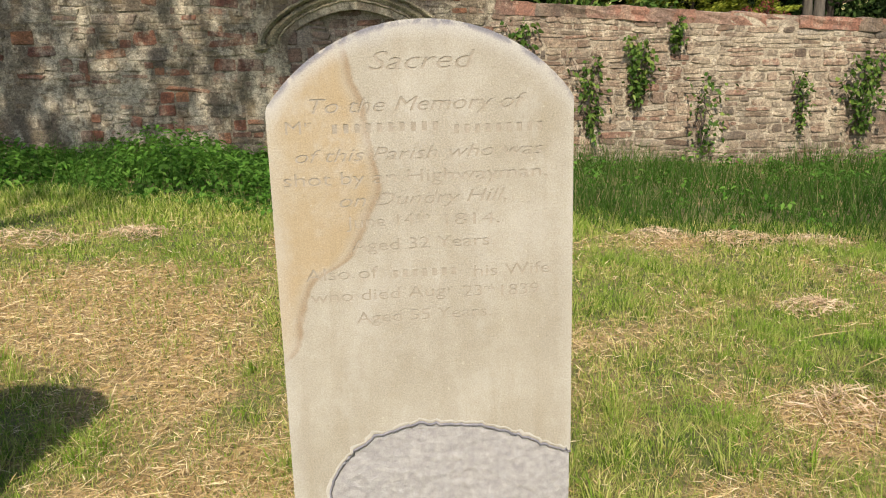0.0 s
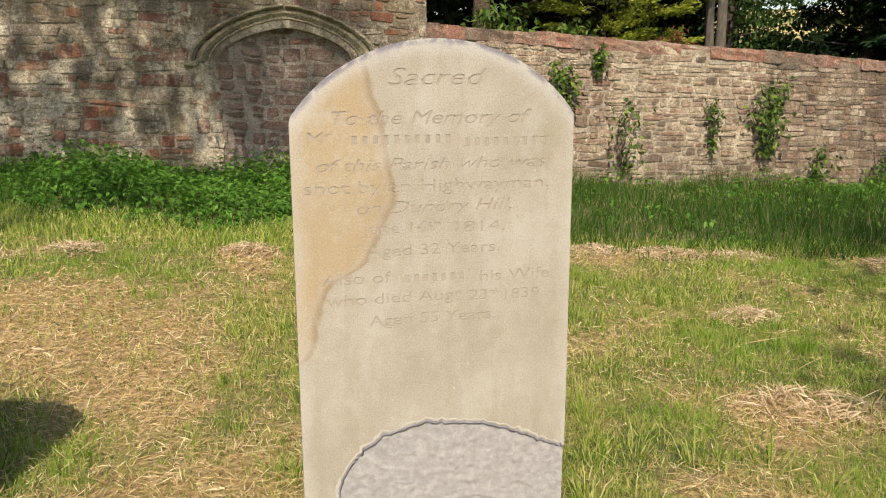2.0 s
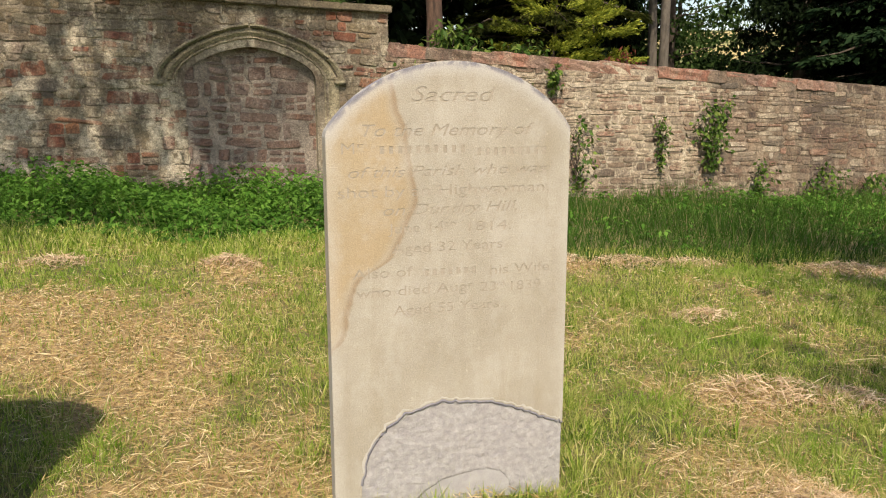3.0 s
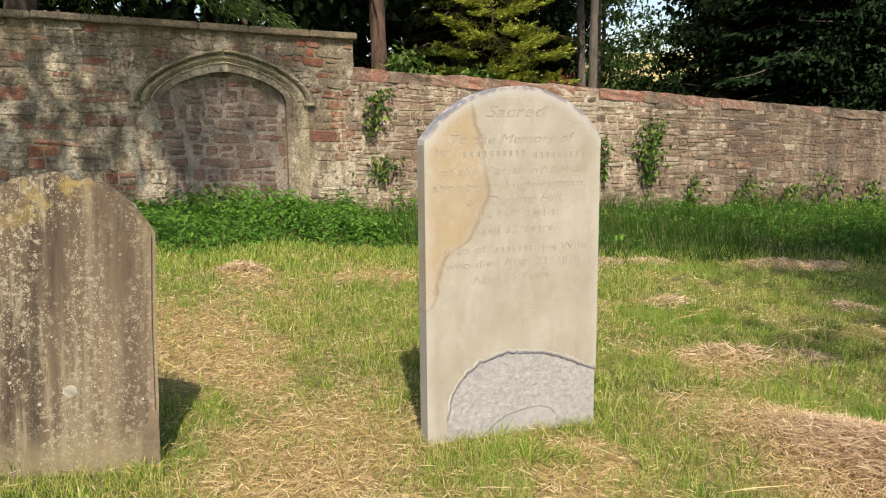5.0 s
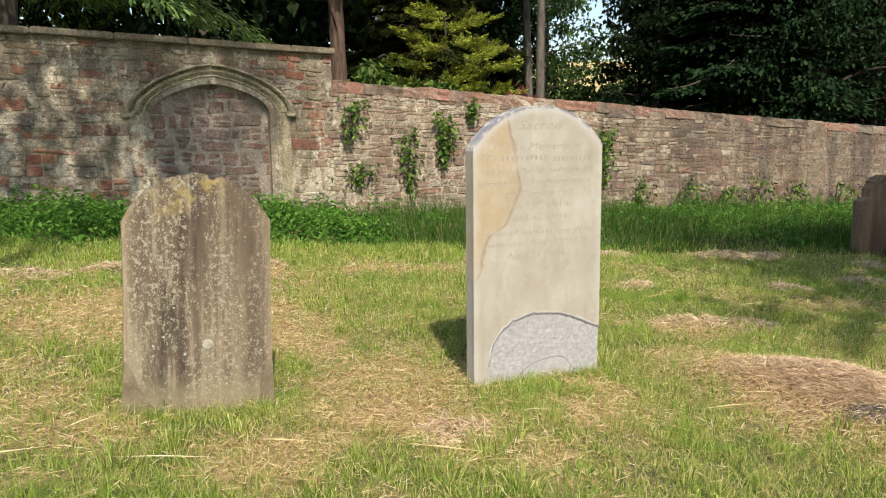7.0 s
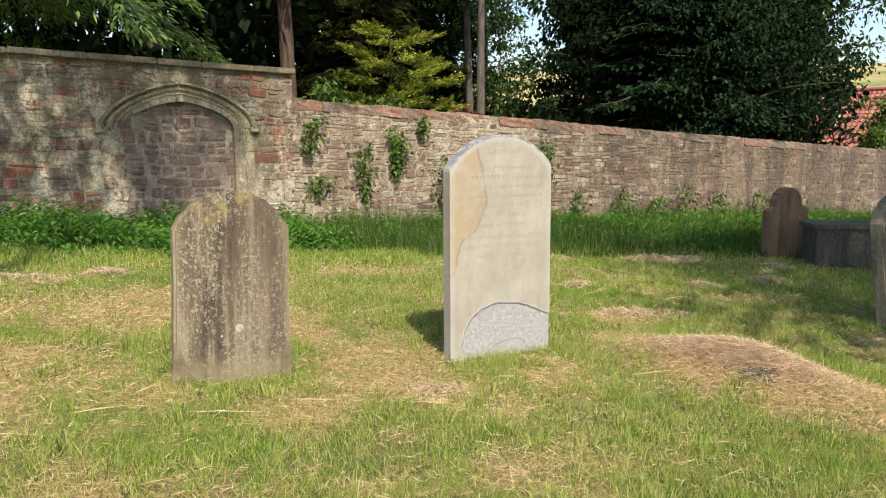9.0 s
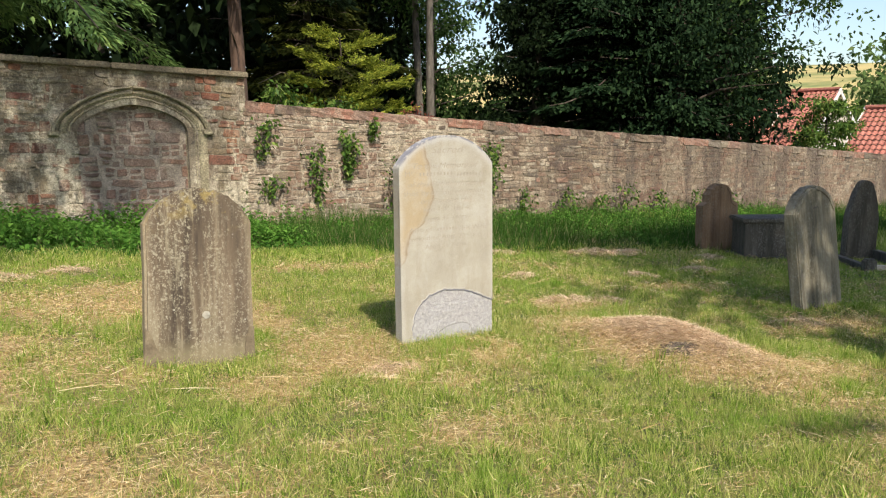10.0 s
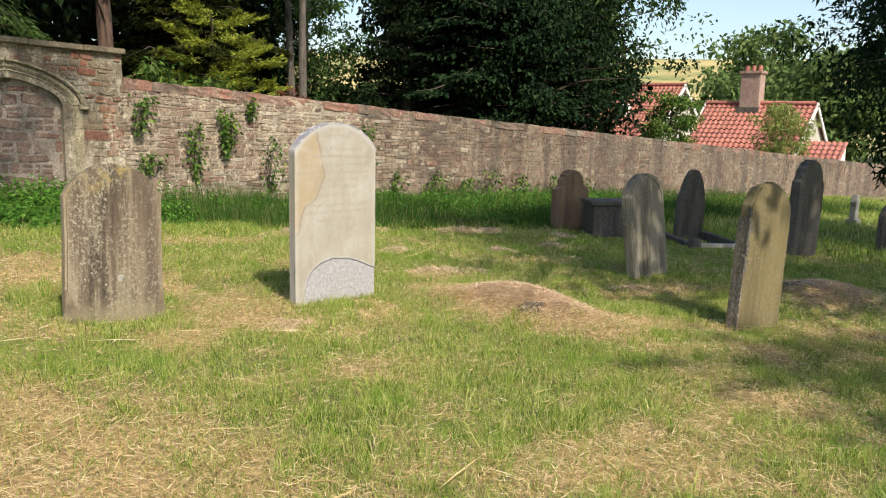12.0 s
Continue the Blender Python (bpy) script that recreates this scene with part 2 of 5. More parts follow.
def box_bm(x0, y0, z0, x1, y1, z1, bevel=0.0, segments=2):
    bm = bmesh.new()
    bmesh.ops.create_cube(bm, size=1)
    for v in bm.verts:
        v.co = Vector(((x0 + x1) / 2 + v.co.x * (x1 - x0), (y0 + y1) / 2 + v.co.y * (y1 - y0), (z0 + z1) / 2 + v.co.z * (z1 - z0)))
    if bevel:
        bmesh.ops.bevel(bm, geom=bm.edges[:], offset=bevel, segments=segments, affect="EDGES")
    return bm


def tube(verts, faces, path, r0, r1, k=7):
    b = len(verts)
    n = len(path)
    for i, p in enumerate(path):
        p = Vector(p)
        q = Vector(path[min(i + 1, n - 1)]) - Vector(path[max(i - 1, 0)])
        q.normalize()
        u = q.orthogonal().normalized()
        w = q.cross(u)
        rad = r0 + (r1 - r0) * i / (n - 1)
        for j in range(k):
            a = 2 * math.pi * j / k
            verts.append(tuple(p + (u * math.cos(a) + w * math.sin(a)) * rad))
    for i in range(n - 1):
        for j in range(k):
            l = (j + 1) % k
            faces.append((b + i * k + j, b + i * k + l, b + (i + 1) * k + l, b + (i + 1) * k + j))


def empty(name, m=None):
    ob = new(name)
    ob.empty_display_size = 0.1
    if m is not None:
        ob.matrix_world = m
    return ob


def ground_z(x, y):
    """The churchyard's gentle fall to the east; far off it levels out and climbs to the hill."""
    x, y = np.asarray(x, dtype=float), np.asarray(y, dtype=float)
    xc = np.where(x > 30, 30 + 20 * np.tanh((x - 30) / 20), x)
    xc = np.where(x < -20, -20 + 10 * np.tanh((x + 20) / 10), xc)
    near = -0.035 - 0.05 * (xc + 0.4) + 0.01 * np.clip(y, -20, 12)
    far = np.hypot(x, y)
    s = np.clip((far - 120) / 480, 0, 1)
    hill = 44 * s * s * (3 - 2 * s) * np.clip((x + 1.5 * y) / (far + 1e-6), 0, 1)
    small = 0.012 * np.sin(2.1 * x + 0.7 * y) + 0.01 * np.sin(1.3 * y - 2.7 * x + 1) + 0.006 * np.sin(5 * x) * np.sin(4.3 * y)
    return near + hill + small + mounds(x, y)


def mounds(x, y):
    def bell(cx, cy, a, b, turn, h):
        c, s = math.cos(turn), math.sin(turn)
        u, v = (x - cx) * c + (y - cy) * s, -(x - cx) * s + (y - cy) * c
        return h * np.exp(-(np.abs(u / a) ** 2.4 + np.abs(v / b) ** 2.4))
    return bell(1.09, -0.97, 0.8, 0.29, -1.5, 0.14) + bell(4.4, -2.0, 0.62, 0.45, -0.9, 0.13)


def value_noise(x, y, scale, seed):
    """Smooth random field from 0 to 1, features 1 / scale metres wide."""
    x, y = np.asarray(x, dtype=float) * scale, np.asarray(y, dtype=float) * scale
    i, j = np.floor(x).astype(np.int64), np.floor(y).astype(np.int64)
    u, v = x - i, y - j
    u, v = u * u * (3 - 2 * u), v * v * (3 - 2 * v)

    def h(a, b):
        k = (a * 73856093) ^ (b * 19349663) ^ (seed * 83492791)
        k = (k ^ (k >> 13)) * 1274126177
        return ((k ^ (k >> 16)) & 65535) / 65535.0
    return (h(i, j) * (1 - u) + h(i + 1, j) * u) * (1 - v) + (h(i, j + 1) * (1 - u) + h(i + 1, j + 1) * u) * v


def straw_amount(x, y):
    """0 for green grass to 1 for dry cuttings, in ragged drifts left by the mower."""
    x, y = np.asarray(x, dtype=float), np.asarray(y, dtype=float)
    total = np.zeros_like(x)
    for cx, cy, a, b, w in STRAW:
        total = total + w * np.exp(-(((x - cx) / a) ** 2 + ((y - cy) / b) ** 2))
    rag = 0.45 * value_noise(x, y, 1.9, 1) + 0.35 * value_noise(x, y, 4.7, 2) + 0.3 * value_noise(x, y, 11.0, 3)
    t = np.clip((0.75 * np.minimum(total, 1.2) + 1.15 * (rag - 0.5) + 0.12) / 0.75, 0, 1)
    return t * t * (3 - 2 * t)


STRAW = [(-0.6, 0.25, 0.3, 0.35, 1.1), (-1.4, 2.1, 1.0, 0.75, 1.0), (-0.7, 1.0, 0.6, 0.6, 0.4), (1.1, -0.6, 0.34, 0.42, 1.2), (1.1, -1.35, 0.34, 0.45, 1.2), (0.35, -0.4, 0.6, 0.25, 0.5), (1.6, -1.9, 0.5, 0.35, 0.45),
         (-3.0, 0.4, 0.8, 0.9, 0.9), (-0.9, -0.4, 0.6, 0.4, 0.6), (-3.0, -2.2, 0.9, 0.8, 0.8), (-2.2, -1.4, 0.6, 0.4, 0.4), (1.7, 0.75, 0.45, 0.3, 0.9),
         (2.5, 3.6, 0.9, 0.2, 0.9), (4.7, 3.2, 0.7, 0.3, 0.9), (0.6, 3.3, 0.9, 0.25, 0.7), (-0.55, 3.45, 0.2, 0.15, 1.0),
         (1.0, 1.6, 0.6, 0.4, 0.4), (2.6, -2.6, 1.0, 0.6, 0.4), (0.4, -3.0, 1.0, 0.6, 0.25), (4.4, -2.0, 0.6, 0.5, 1.2), (-4.5, 2.8, 1.6, 0.8, 0.6),
         (2.9, -0.9, 0.6, 0.3, 0.6), (3.4, 0.8, 0.5, 0.25, 0.6), (-1.6, -3.3, 1.2, 0.5, 0.5), (4.3, -3.4, 1.2, 0.6, 0.5)]


def ground_material():
    m, nt, bs, _ = tree_of("turf")
    at = nt.nodes.new("ShaderNodeAttribute")
    at.attribute_name = "straw"
    fl = nt.nodes.new("ShaderNodeAttribute")
    fl.attribute_name = "field"
    n1 = noise_of(nt, 1.1, 5, 0.6)
    n2 = noise_of(nt, 40, 5, 0.7)
    n3 = noise_of(nt, 0.02, 4, 0.6)
    green = ramp(nt, n1, [(0.3, (0.05, 0.068, 0.016)), (0.7, (0.11, 0.13, 0.03))])
    straw = ramp(nt, n2, [(0.3, (0.26, 0.17, 0.075)), (0.7, (0.56, 0.41, 0.22))])
    near = mix(nt, at.outputs["Fac"], green, straw)
    near = mix(nt, calc(nt, "MULTIPLY", step(nt, noise_of(nt, 9, 6, 0.7), 0.5, 0.66), 0.6), near, (0.30, 0.21, 0.10))
    near = mix(nt, calc(nt, "MULTIPLY", step(nt, noise_of(nt, 23, 5, 0.7), 0.52, 0.66), 0.6), near, (0.045, 0.06, 0.018))
    near = mix(nt, 0.6, near, ramp(nt, n2, [(0.3, (0.2, 0.2, 0.2)), (0.7, (0.8, 0.8, 0.8))]), "OVERLAY")
    far = ramp(nt, n3, [(0.35, (0.10, 0.15, 0.035)), (0.5, (0.40, 0.32, 0.12)), (0.7, (0.44, 0.35, 0.14))])
    nt.links.new(mix(nt, fl.outputs["Fac"], near, far), bs.inputs["Base Color"])
    bs.inputs["Roughness"].default_value = 0.95
    bump(nt, bs, n2, 0.8, 0.03)
    return m


def build_ground():
    def axis(lo, hi, stepsize, out):
        core = list(np.arange(lo, hi + 1e-6, stepsize))
        k, d = [], stepsize
        v = hi
        while v < out:
            d *= 1.22
            v += d
            k.append(v)
        j, d, v = [], stepsize, lo
        while v > -out:
            d *= 1.22
            v -= d
            j.append(v)
        return np.array(j[::-1] + core + k)
    xs, ys = axis(-6, 9, 0.11, 1500), axis(-5.5, 8.5, 0.11, 1500)
    gx, gy = np.meshgrid(xs, ys, indexing="ij")
    gz = ground_z(gx, gy)
    nx, ny = len(xs), len(ys)
    verts = np.stack([gx, gy, gz], -1).reshape(-1, 3)
    i = np.arange(nx * ny).reshape(nx, ny)
    faces = np.stack([i[:-1, :-1], i[1:, :-1], i[1:, 1:], i[:-1, 1:]], -1).reshape(-1, 4)
    me = bpy.data.meshes.new("ground")
    me.from_pydata(verts.tolist(), [], faces.tolist())
    me.shade_smooth()
    a = me.attributes.new("straw", "FLOAT", "POINT")
    a.data.foreach_set("value", straw_amount(gx, gy).ravel().astype(np.float32))
    b = me.attributes.new("field", "FLOAT", "POINT")
    b.data.foreach_set("value", np.clip((np.hypot(gx, gy) - 90) / 60, 0, 1).ravel().astype(np.float32))
    me.materials.append(ground_material())
    return tagged(new("ground", me), "mown churchyard grass strewn with dry cuttings", "ground", kind="structure")


ground = build_ground()

# ---- churchyard wall ----
WALL_Y = 7.95
rng = np.random.default_rng(7)


def low_top(x):
    return 1.86 - 0.066 * (x - 1.64)


def tall_top(x):
    return 2.24 - 0.037 * (x - 1.62)


RUBBLE = [(1, 0.6), (0.78, 1), (-0.72, 1), (-1, 0.64), (-1, -0.55), (-0.76, -1), (0.78, -1), (1, -0.64)]
CORNERS = [(1, 0.72), (0.86, 1), (-0.86, 1), (-1, 0.72), (-1, -0.72), (-0.86, -1), (0.86, -1), (1, -0.72)]


def stone_ring(w, h, d, r, k=8, corners=CORNERS):
    """Vertices of one rough stone, centred on the wall face and standing d proud of it (towards -y)."""
    back, front = [], []
    for i in range(k):
        ca, sa = corners[i]
        x, z = ca * r.uniform(0.80, 1.05) * w / 2, sa * r.uniform(0.72, 1.05) * h / 2
        back.append((x, 0.03, z))
        s = r.uniform(0.91, 0.97)
        front.append((x * s, -d * r.uniform(0.45, 1.15), z * s))
    mid = (r.uniform(-0.2, 0.2) * w, -d * r.uniform(0.7, 1.15), r.uniform(-0.2, 0.2) * h)
    faces = []
    for i in range(k):
        j = (i + 1) % k
        faces += [(i, j, k + j, k + i), (k + i, k + j, 2 * k)]
    return back + front + [mid], faces


VARIANTS = {}


def stone_meshes(material, corners=CORNERS):
    if material.name not in VARIANTS:
        r = random.Random(len(VARIANTS) + 3)
        made = []
        for _ in range(18):
            v, f = stone_ring(1, 1, 1, r, 8, corners)
            me = bpy.data.meshes.new("stone")
            me.from_pydata(v, [], f)
            me.materials.append(material)
            made.append(me)
        VARIANTS[material.name] = made
    return VARIANTS[material.name]


def courses(x0, x1, bottom, top, rows, r, wide, keep):
    """Places (x, z, width, height, slope) of roughly coursed rubble."""
    out = []
    hs = [r.uniform(0.55, 1.6) for _ in range(rows)]
    tot = sum(hs)
    acc = 0
    for h in hs:
        f0, f1 = acc / tot, (acc + h) / tot
        acc += h
        x = x0 + r.uniform(-0.1, 0)
        while x < x1:
            w = r.uniform(*wide) * r.choice((0.45, 0.7, 0.9, 1.1, 1.5))
            c = min(x + w / 2, x1)
            w = min(w, (x1 - c) * 2 + 0.05) if x + w > x1 else w
            zb, zt = bottom(c), top(c)
            roll = 0.022 * math.sin(2.3 * c + 9 * f0) + 0.016 * math.sin(5.7 * c + 23 * f0)
            edge = 4 * f0 * (1 - f0)
            z0, z1 = zb + (zt - zb) * f0 + roll * edge, zb + (zt - zb) * f1 + (0.022 * math.sin(2.3 * c + 9 * f1) + 0.016 * math.sin(5.7 * c + 23 * f1)) * 4 * f1 * (1 - f1)
            if w > 0.05 and keep(c, (z0 + z1) / 2, w):
                if r.random() < 0.35 and z1 - z0 > 0.11:
                    m = z0 + (z1 - z0) * r.uniform(0.4, 0.6)
                    out += [(c, (z0 + m) / 2, w, m - z0), (c, (m + z1) / 2, w, z1 - m)]
                else:
                    out.append((c, (z0 + z1) / 2 + r.uniform(-0.008, 0.008), w, z1 - z0))
            x += w
    return out


def lay_stones(places, parent, material, y, near, gap=0.014, proud=(0.004, 0.024), name="stone", corners=CORNERS):
    """Up to 300 of the places nearest to x = near as pieces of their own, the rest in one mesh."""
    r = random.Random(11)
    places = sorted(places, key=lambda p: abs(p[0] - near))
    meshes = stone_meshes(material, corners)
    for c, z, w, h in places[:300]:
        ob = new(name, r.choice(meshes))
        ob.parent = parent
        ob.location = (c, y(c) if callable(y) else y, z)
        ob.scale = (max(w - gap, 0.03), r.uniform(*proud), max(h - gap, 0.03))
        ob.rotation_euler = (0, radians(r.uniform(-6, 6)) + 0.03, 0)
    verts, faces = [], []
    for c, z, w, h in places[300:]:
        v, f = stone_ring(max(w - gap, 0.03), max(h - gap, 0.03), r.uniform(*proud), r, 8, corners)
        b = len(verts)
        b0 = y(c) if callable(y) else y
        verts += [(c + p[0], b0 + p[1], z + p[2]) for p in v]
        faces += [tuple(b + q for q in g) for g in f]
    if verts:
        rest = link_mesh("rubble", verts, faces, material, parent)
        rest["kind"] = "stuff"


def wall_core(name, xs, top, thick, material, y):
    """A solid strip of wall along x with a sloping top."""
    verts, faces = [], []
    for x in xs:
        b = y(x) if callable(y) else y
        g = float(ground_z(x, b)) - 0.4
        verts += [(x, b, g), (x, b, top(x)), (x, b + thick, top(x)), (x, b + thick, g)]
    for i in range(len(xs) - 1):
        a, b = 4 * i, 4 * i + 4
        faces += [(a, b, b + 1, a + 1), (a + 1, b + 1, b + 2, a + 2), (a + 2, b + 2, b + 3, a + 3), (a + 3, b + 3, b, a)]
    n = 4 * len(xs)
    faces += [(0, 1, 2, 3), (n - 1, n - 2, n - 3, n - 4)]
    return link_mesh(name, verts, faces, material)


wall_tall = tagged(empty("wall_tall"), "tall red and buff rubble churchyard wall with blocked arch", "wall", kind="structure")
wall_low = tagged(empty("wall_low"), "long cream and pink rubble wall falling with the ground", "wall", kind="structure")
AC, SPRING = -0.08, 1.42


def arch_z(x, w, h):
    u = min(abs(x - AC) / w, 1.0)
    return SPRING + h * (0.72 * math.sqrt(max(0, 1 - u * u)) + 0.28 * (1.03 - math.sqrt(u * u + 0.012)) * (1 - 0.5 * u ** 8))


HW, RISE = 0.78, 0.39
c1 = wall_core("core", np.linspace(-14, AC - HW, 12), lambda x: tall_top(x), 0.5, M_MORTAR, WALL_Y)


def infill_y(x):
    """The blocking lies flush at the west and sinks behind the jamb at the east."""
    u = min(max((x - AC + HW) / 0.55, 0.0), 1.0)
    return WALL_Y + 0.012 + 0.108 * u * u * (3 - 2 * u)


c2 = wall_core("core", np.linspace(AC - HW, AC + HW, 24), lambda x: tall_top(x), 0.38, M_DARKMORTAR, infill_y)
c3 = wall_core("core", np.linspace(AC + HW, 1.62, 6), lambda x: tall_top(x), 0.5, M_MORTAR, WALL_Y)
v, f = [], []
for i, x in enumerate(np.linspace(AC - HW, AC + HW, 41)):
    z = arch_z(x, HW, RISE)
    v += [(x, WALL_Y, z), (x, WALL_Y, tall_top(x)), (x, WALL_Y + 0.119, tall_top(x)), (x, WALL_Y + 0.119, z)]
    if i:
        a, b = 4 * i - 4, 4 * i
        f += [(a, b, b + 1, a + 1), (a + 1, b + 1, b + 2, a + 2), (a, a + 3, b + 3, b)]
c4 = link_mesh("core", v, f, M_MORTAR)
for c in (c1, c2, c3, c4):
    c.parent = wall_tall
for x0, x1, n, lime in ((1.62, 6.4, 8, M_LOWMORTAR), (6.4, 60, 54, M_GREYMORTAR)):
    wall_core("core", np.linspace(x0, x1, n), low_top, 0.45, lime, WALL_Y).parent = wall_low


def outside_arch(x, z, w):
    if x > AC - 1.12 and x < AC + 1.12 and z > SPRING - 0.02 and z < arch_z(x, 1.12, 0.68):
        return False
    if AC - HW < x < AC + HW and z < SPRING:
        return False
    return not (AC + HW - 0.03 < x < AC + 1.12 and z < SPRING)


def base_of(x):
    return float(ground_z(x, WALL_Y)) - 0.1


r = random.Random(5)
tall_places = courses(-8, AC - HW, base_of, lambda x: tall_top(x) - 0.02, 19, r, (0.12, 0.38), outside_arch)
tall_places += courses(AC - HW, 1.6, base_of, lambda x: tall_top(x) - 0.02, 20, r, (0.11, 0.33), outside_arch)
infill_places = courses(AC - HW, AC + HW, base_of, lambda x: 1.84, 13, r, (0.16, 0.38), lambda x, z, w: z < arch_z(x, HW + 0.02, RISE) - 0.02)
low_places = courses(1.62, 48, base_of, lambda x: low_top(x) - 0.13, 21, r, (0.12, 0.36), lambda x, z, w: True)


def build_arch():
    arch = tagged(empty("blocked_arch"), "weathered limestone moulded arch set in the rubble wall", "arch")

    def ring(name, w0, h0, w1, h1, y0, y1, a0, a1, n=26):
        verts, faces = [], []
        for i in range(n + 1):
            a = a0 + (a1 - a0) * i / n
            s = math.sin(a * math.pi / 2)
            x0, x1 = AC + s * w0, AC + s * w1
            j = 0.006 * math.sin(i * 2.1 + w0 * 9)
            p, q = (x0, arch_z(x0, w0, h0) + j), (x1, arch_z(x1, w1, h1) + j)
            mid = ((p[0] + q[0]) / 2, (p[1] + q[1]) / 2)
            verts += [(p[0], WALL_Y + 0.1, p[1]), (p[0], y0, p[1]), (mid[0], (y0 + y1) / 2 - 0.018, mid[1]), (q[0], y1, q[1]), (q[0], WALL_Y + 0.1, q[1])]
        for i in range(n):
            for k in range(4):
                faces.append((5 * i + k, 5 * i + k + 1, 5 * i + 6 + k, 5 * i + 5 + k))
        e = 5 * n
        faces += [(4, 3, 2, 1, 0), (e, e + 1, e + 2, e + 3, e + 4)]
        return link_mesh(name, verts, faces, M_ARCH, arch, smooth=False)

    for s0 in (-1.0, -0.667, -0.333, 0.004, 0.337, 0.67):
        ring("hood_stone", 1.11, 0.66, 1.04, 0.618, WALL_Y - 0.08, WALL_Y - 0.055, s0, s0 + 0.326, 8)
        ring("voussoir", 1.012, 0.60, 0.912, 0.527, WALL_Y - 0.03, WALL_Y - 0.012, s0, s0 + 0.329, 8)
    for w0, h0, w1, h1, d0, d1 in ((1.04, 0.618, 1.012, 0.60, 0.03, 0.03), (0.912, 0.527, 0.894, 0.512, 0.04, 0.04), (0.894, 0.512, 0.856, 0.478, -0.004, 0.008),
                                   (0.856, 0.478, 0.842, 0.467, 0.06, 0.06), (0.842, 0.467, 0.808, 0.438, 0.02, 0.03), (0.808, 0.438, 0.775, 0.40, 0.07, 0.085)):
        ring("moulding", w0, h0, w1, h1, WALL_Y + d0, WALL_Y + d1, -1, 1, 40)
    bm = box_bm(AC - 1.17, WALL_Y - 0.085, SPRING - 0.06, AC - 1.0, WALL_Y + 0.05, SPRING + 0.01, 0.015)
    part("label_stop", bm, M_ARCH, arch)
    bm = box_bm(AC + 1.0, WALL_Y - 0.085, SPRING - 0.06, AC + 1.14, WALL_Y + 0.05, SPRING + 0.01, 0.015)
    part("label_stop", bm, M_ARCH, arch)
    g = base_of(0.9)
    z0 = g
    for h in (0.42, 0.36, 0.4, 0.37):
        z1 = min(z0 + h, SPRING - 0.002)
        bm = bmesh.new()
        prof = [(0.775, 0.09), (0.80, 0.05), (0.83, 0.055), (0.85, 0.02), (0.89, -0.005), (0.92, 0.015), (0.95, -0.02), (1.06, -0.025), (1.08, 0.03), (1.08, 0.12), (0.775, 0.12)]
        lo = [bm.verts.new((AC + a, WALL_Y + b, z0 + 0.003)) for a, b in prof]
        hi = [bm.verts.new((AC + a, WALL_Y + b, z1 - 0.003)) for a, b in prof]
        bm.faces.new(lo[::-1]), bm.faces.new(hi)
        for i in range(len(prof)):
            k = (i + 1) % len(prof)
            bm.faces.new((lo[i], lo[k], hi[k], hi[i]))
        part("jamb_stone", bm, M_ARCH, arch)
        z0 = z1
    return arch


arch = build_arch()


# ---- gravestones ----
def slab_bm(outline, y0, y1, bevel=0.006):
    """A slab from an outline (x, z), its front at y0 and its back at y1."""
    bm = bmesh.new()
    a = [bm.verts.new((x, y0, z)) for x, z in outline]
    b = [bm.verts.new((x, y1, z)) for x, z in outline]
    bm.faces.new(a), bm.faces.new(b[::-1])
    for i in range(len(outline)):
        k = (i + 1) % len(outline)
        bm.faces.new((a[k], a[i], b[i], b[k]))
    bmesh.ops.recalc_face_normals(bm, faces=bm.faces[:])
    if bevel:
        es = [e for e in bm.edges if abs(e.verts[0].co.y - e.verts[1].co.y) < 1e-6]
        bmesh.ops.bevel(bm, geom=es, offset=bevel, segments=2, affect="EDGES", clamp_overlap=True)
    return bm


def arc_top(w, shoulder, top, n=28, nick=0.0, power=2.0):
    """Points over the top from the left shoulder to the right one."""
    pts = []
    h = w / 2 - nick
    rise = top - shoulder
    rad = (h * h + rise * rise) / (2 * rise)
    for i in range(n + 1):
        x = -h + 2 * h * i / n
        z = top - rad + math.sqrt(max(rad * rad - x * x, 0))
        pts.append((x, z))
    return pts


def gothic_top(w, shoulder, top, n=10):
    pts = []
    for i in range(n + 1):
        u = i / n
        pts.append((-w / 2 * (1 - u) ** 0.75, shoulder + (top - shoulder) * math.sin(u * math.pi / 2) ** 0.95))
    return pts + [(-x, z) for x, z in pts[-2::-1]]


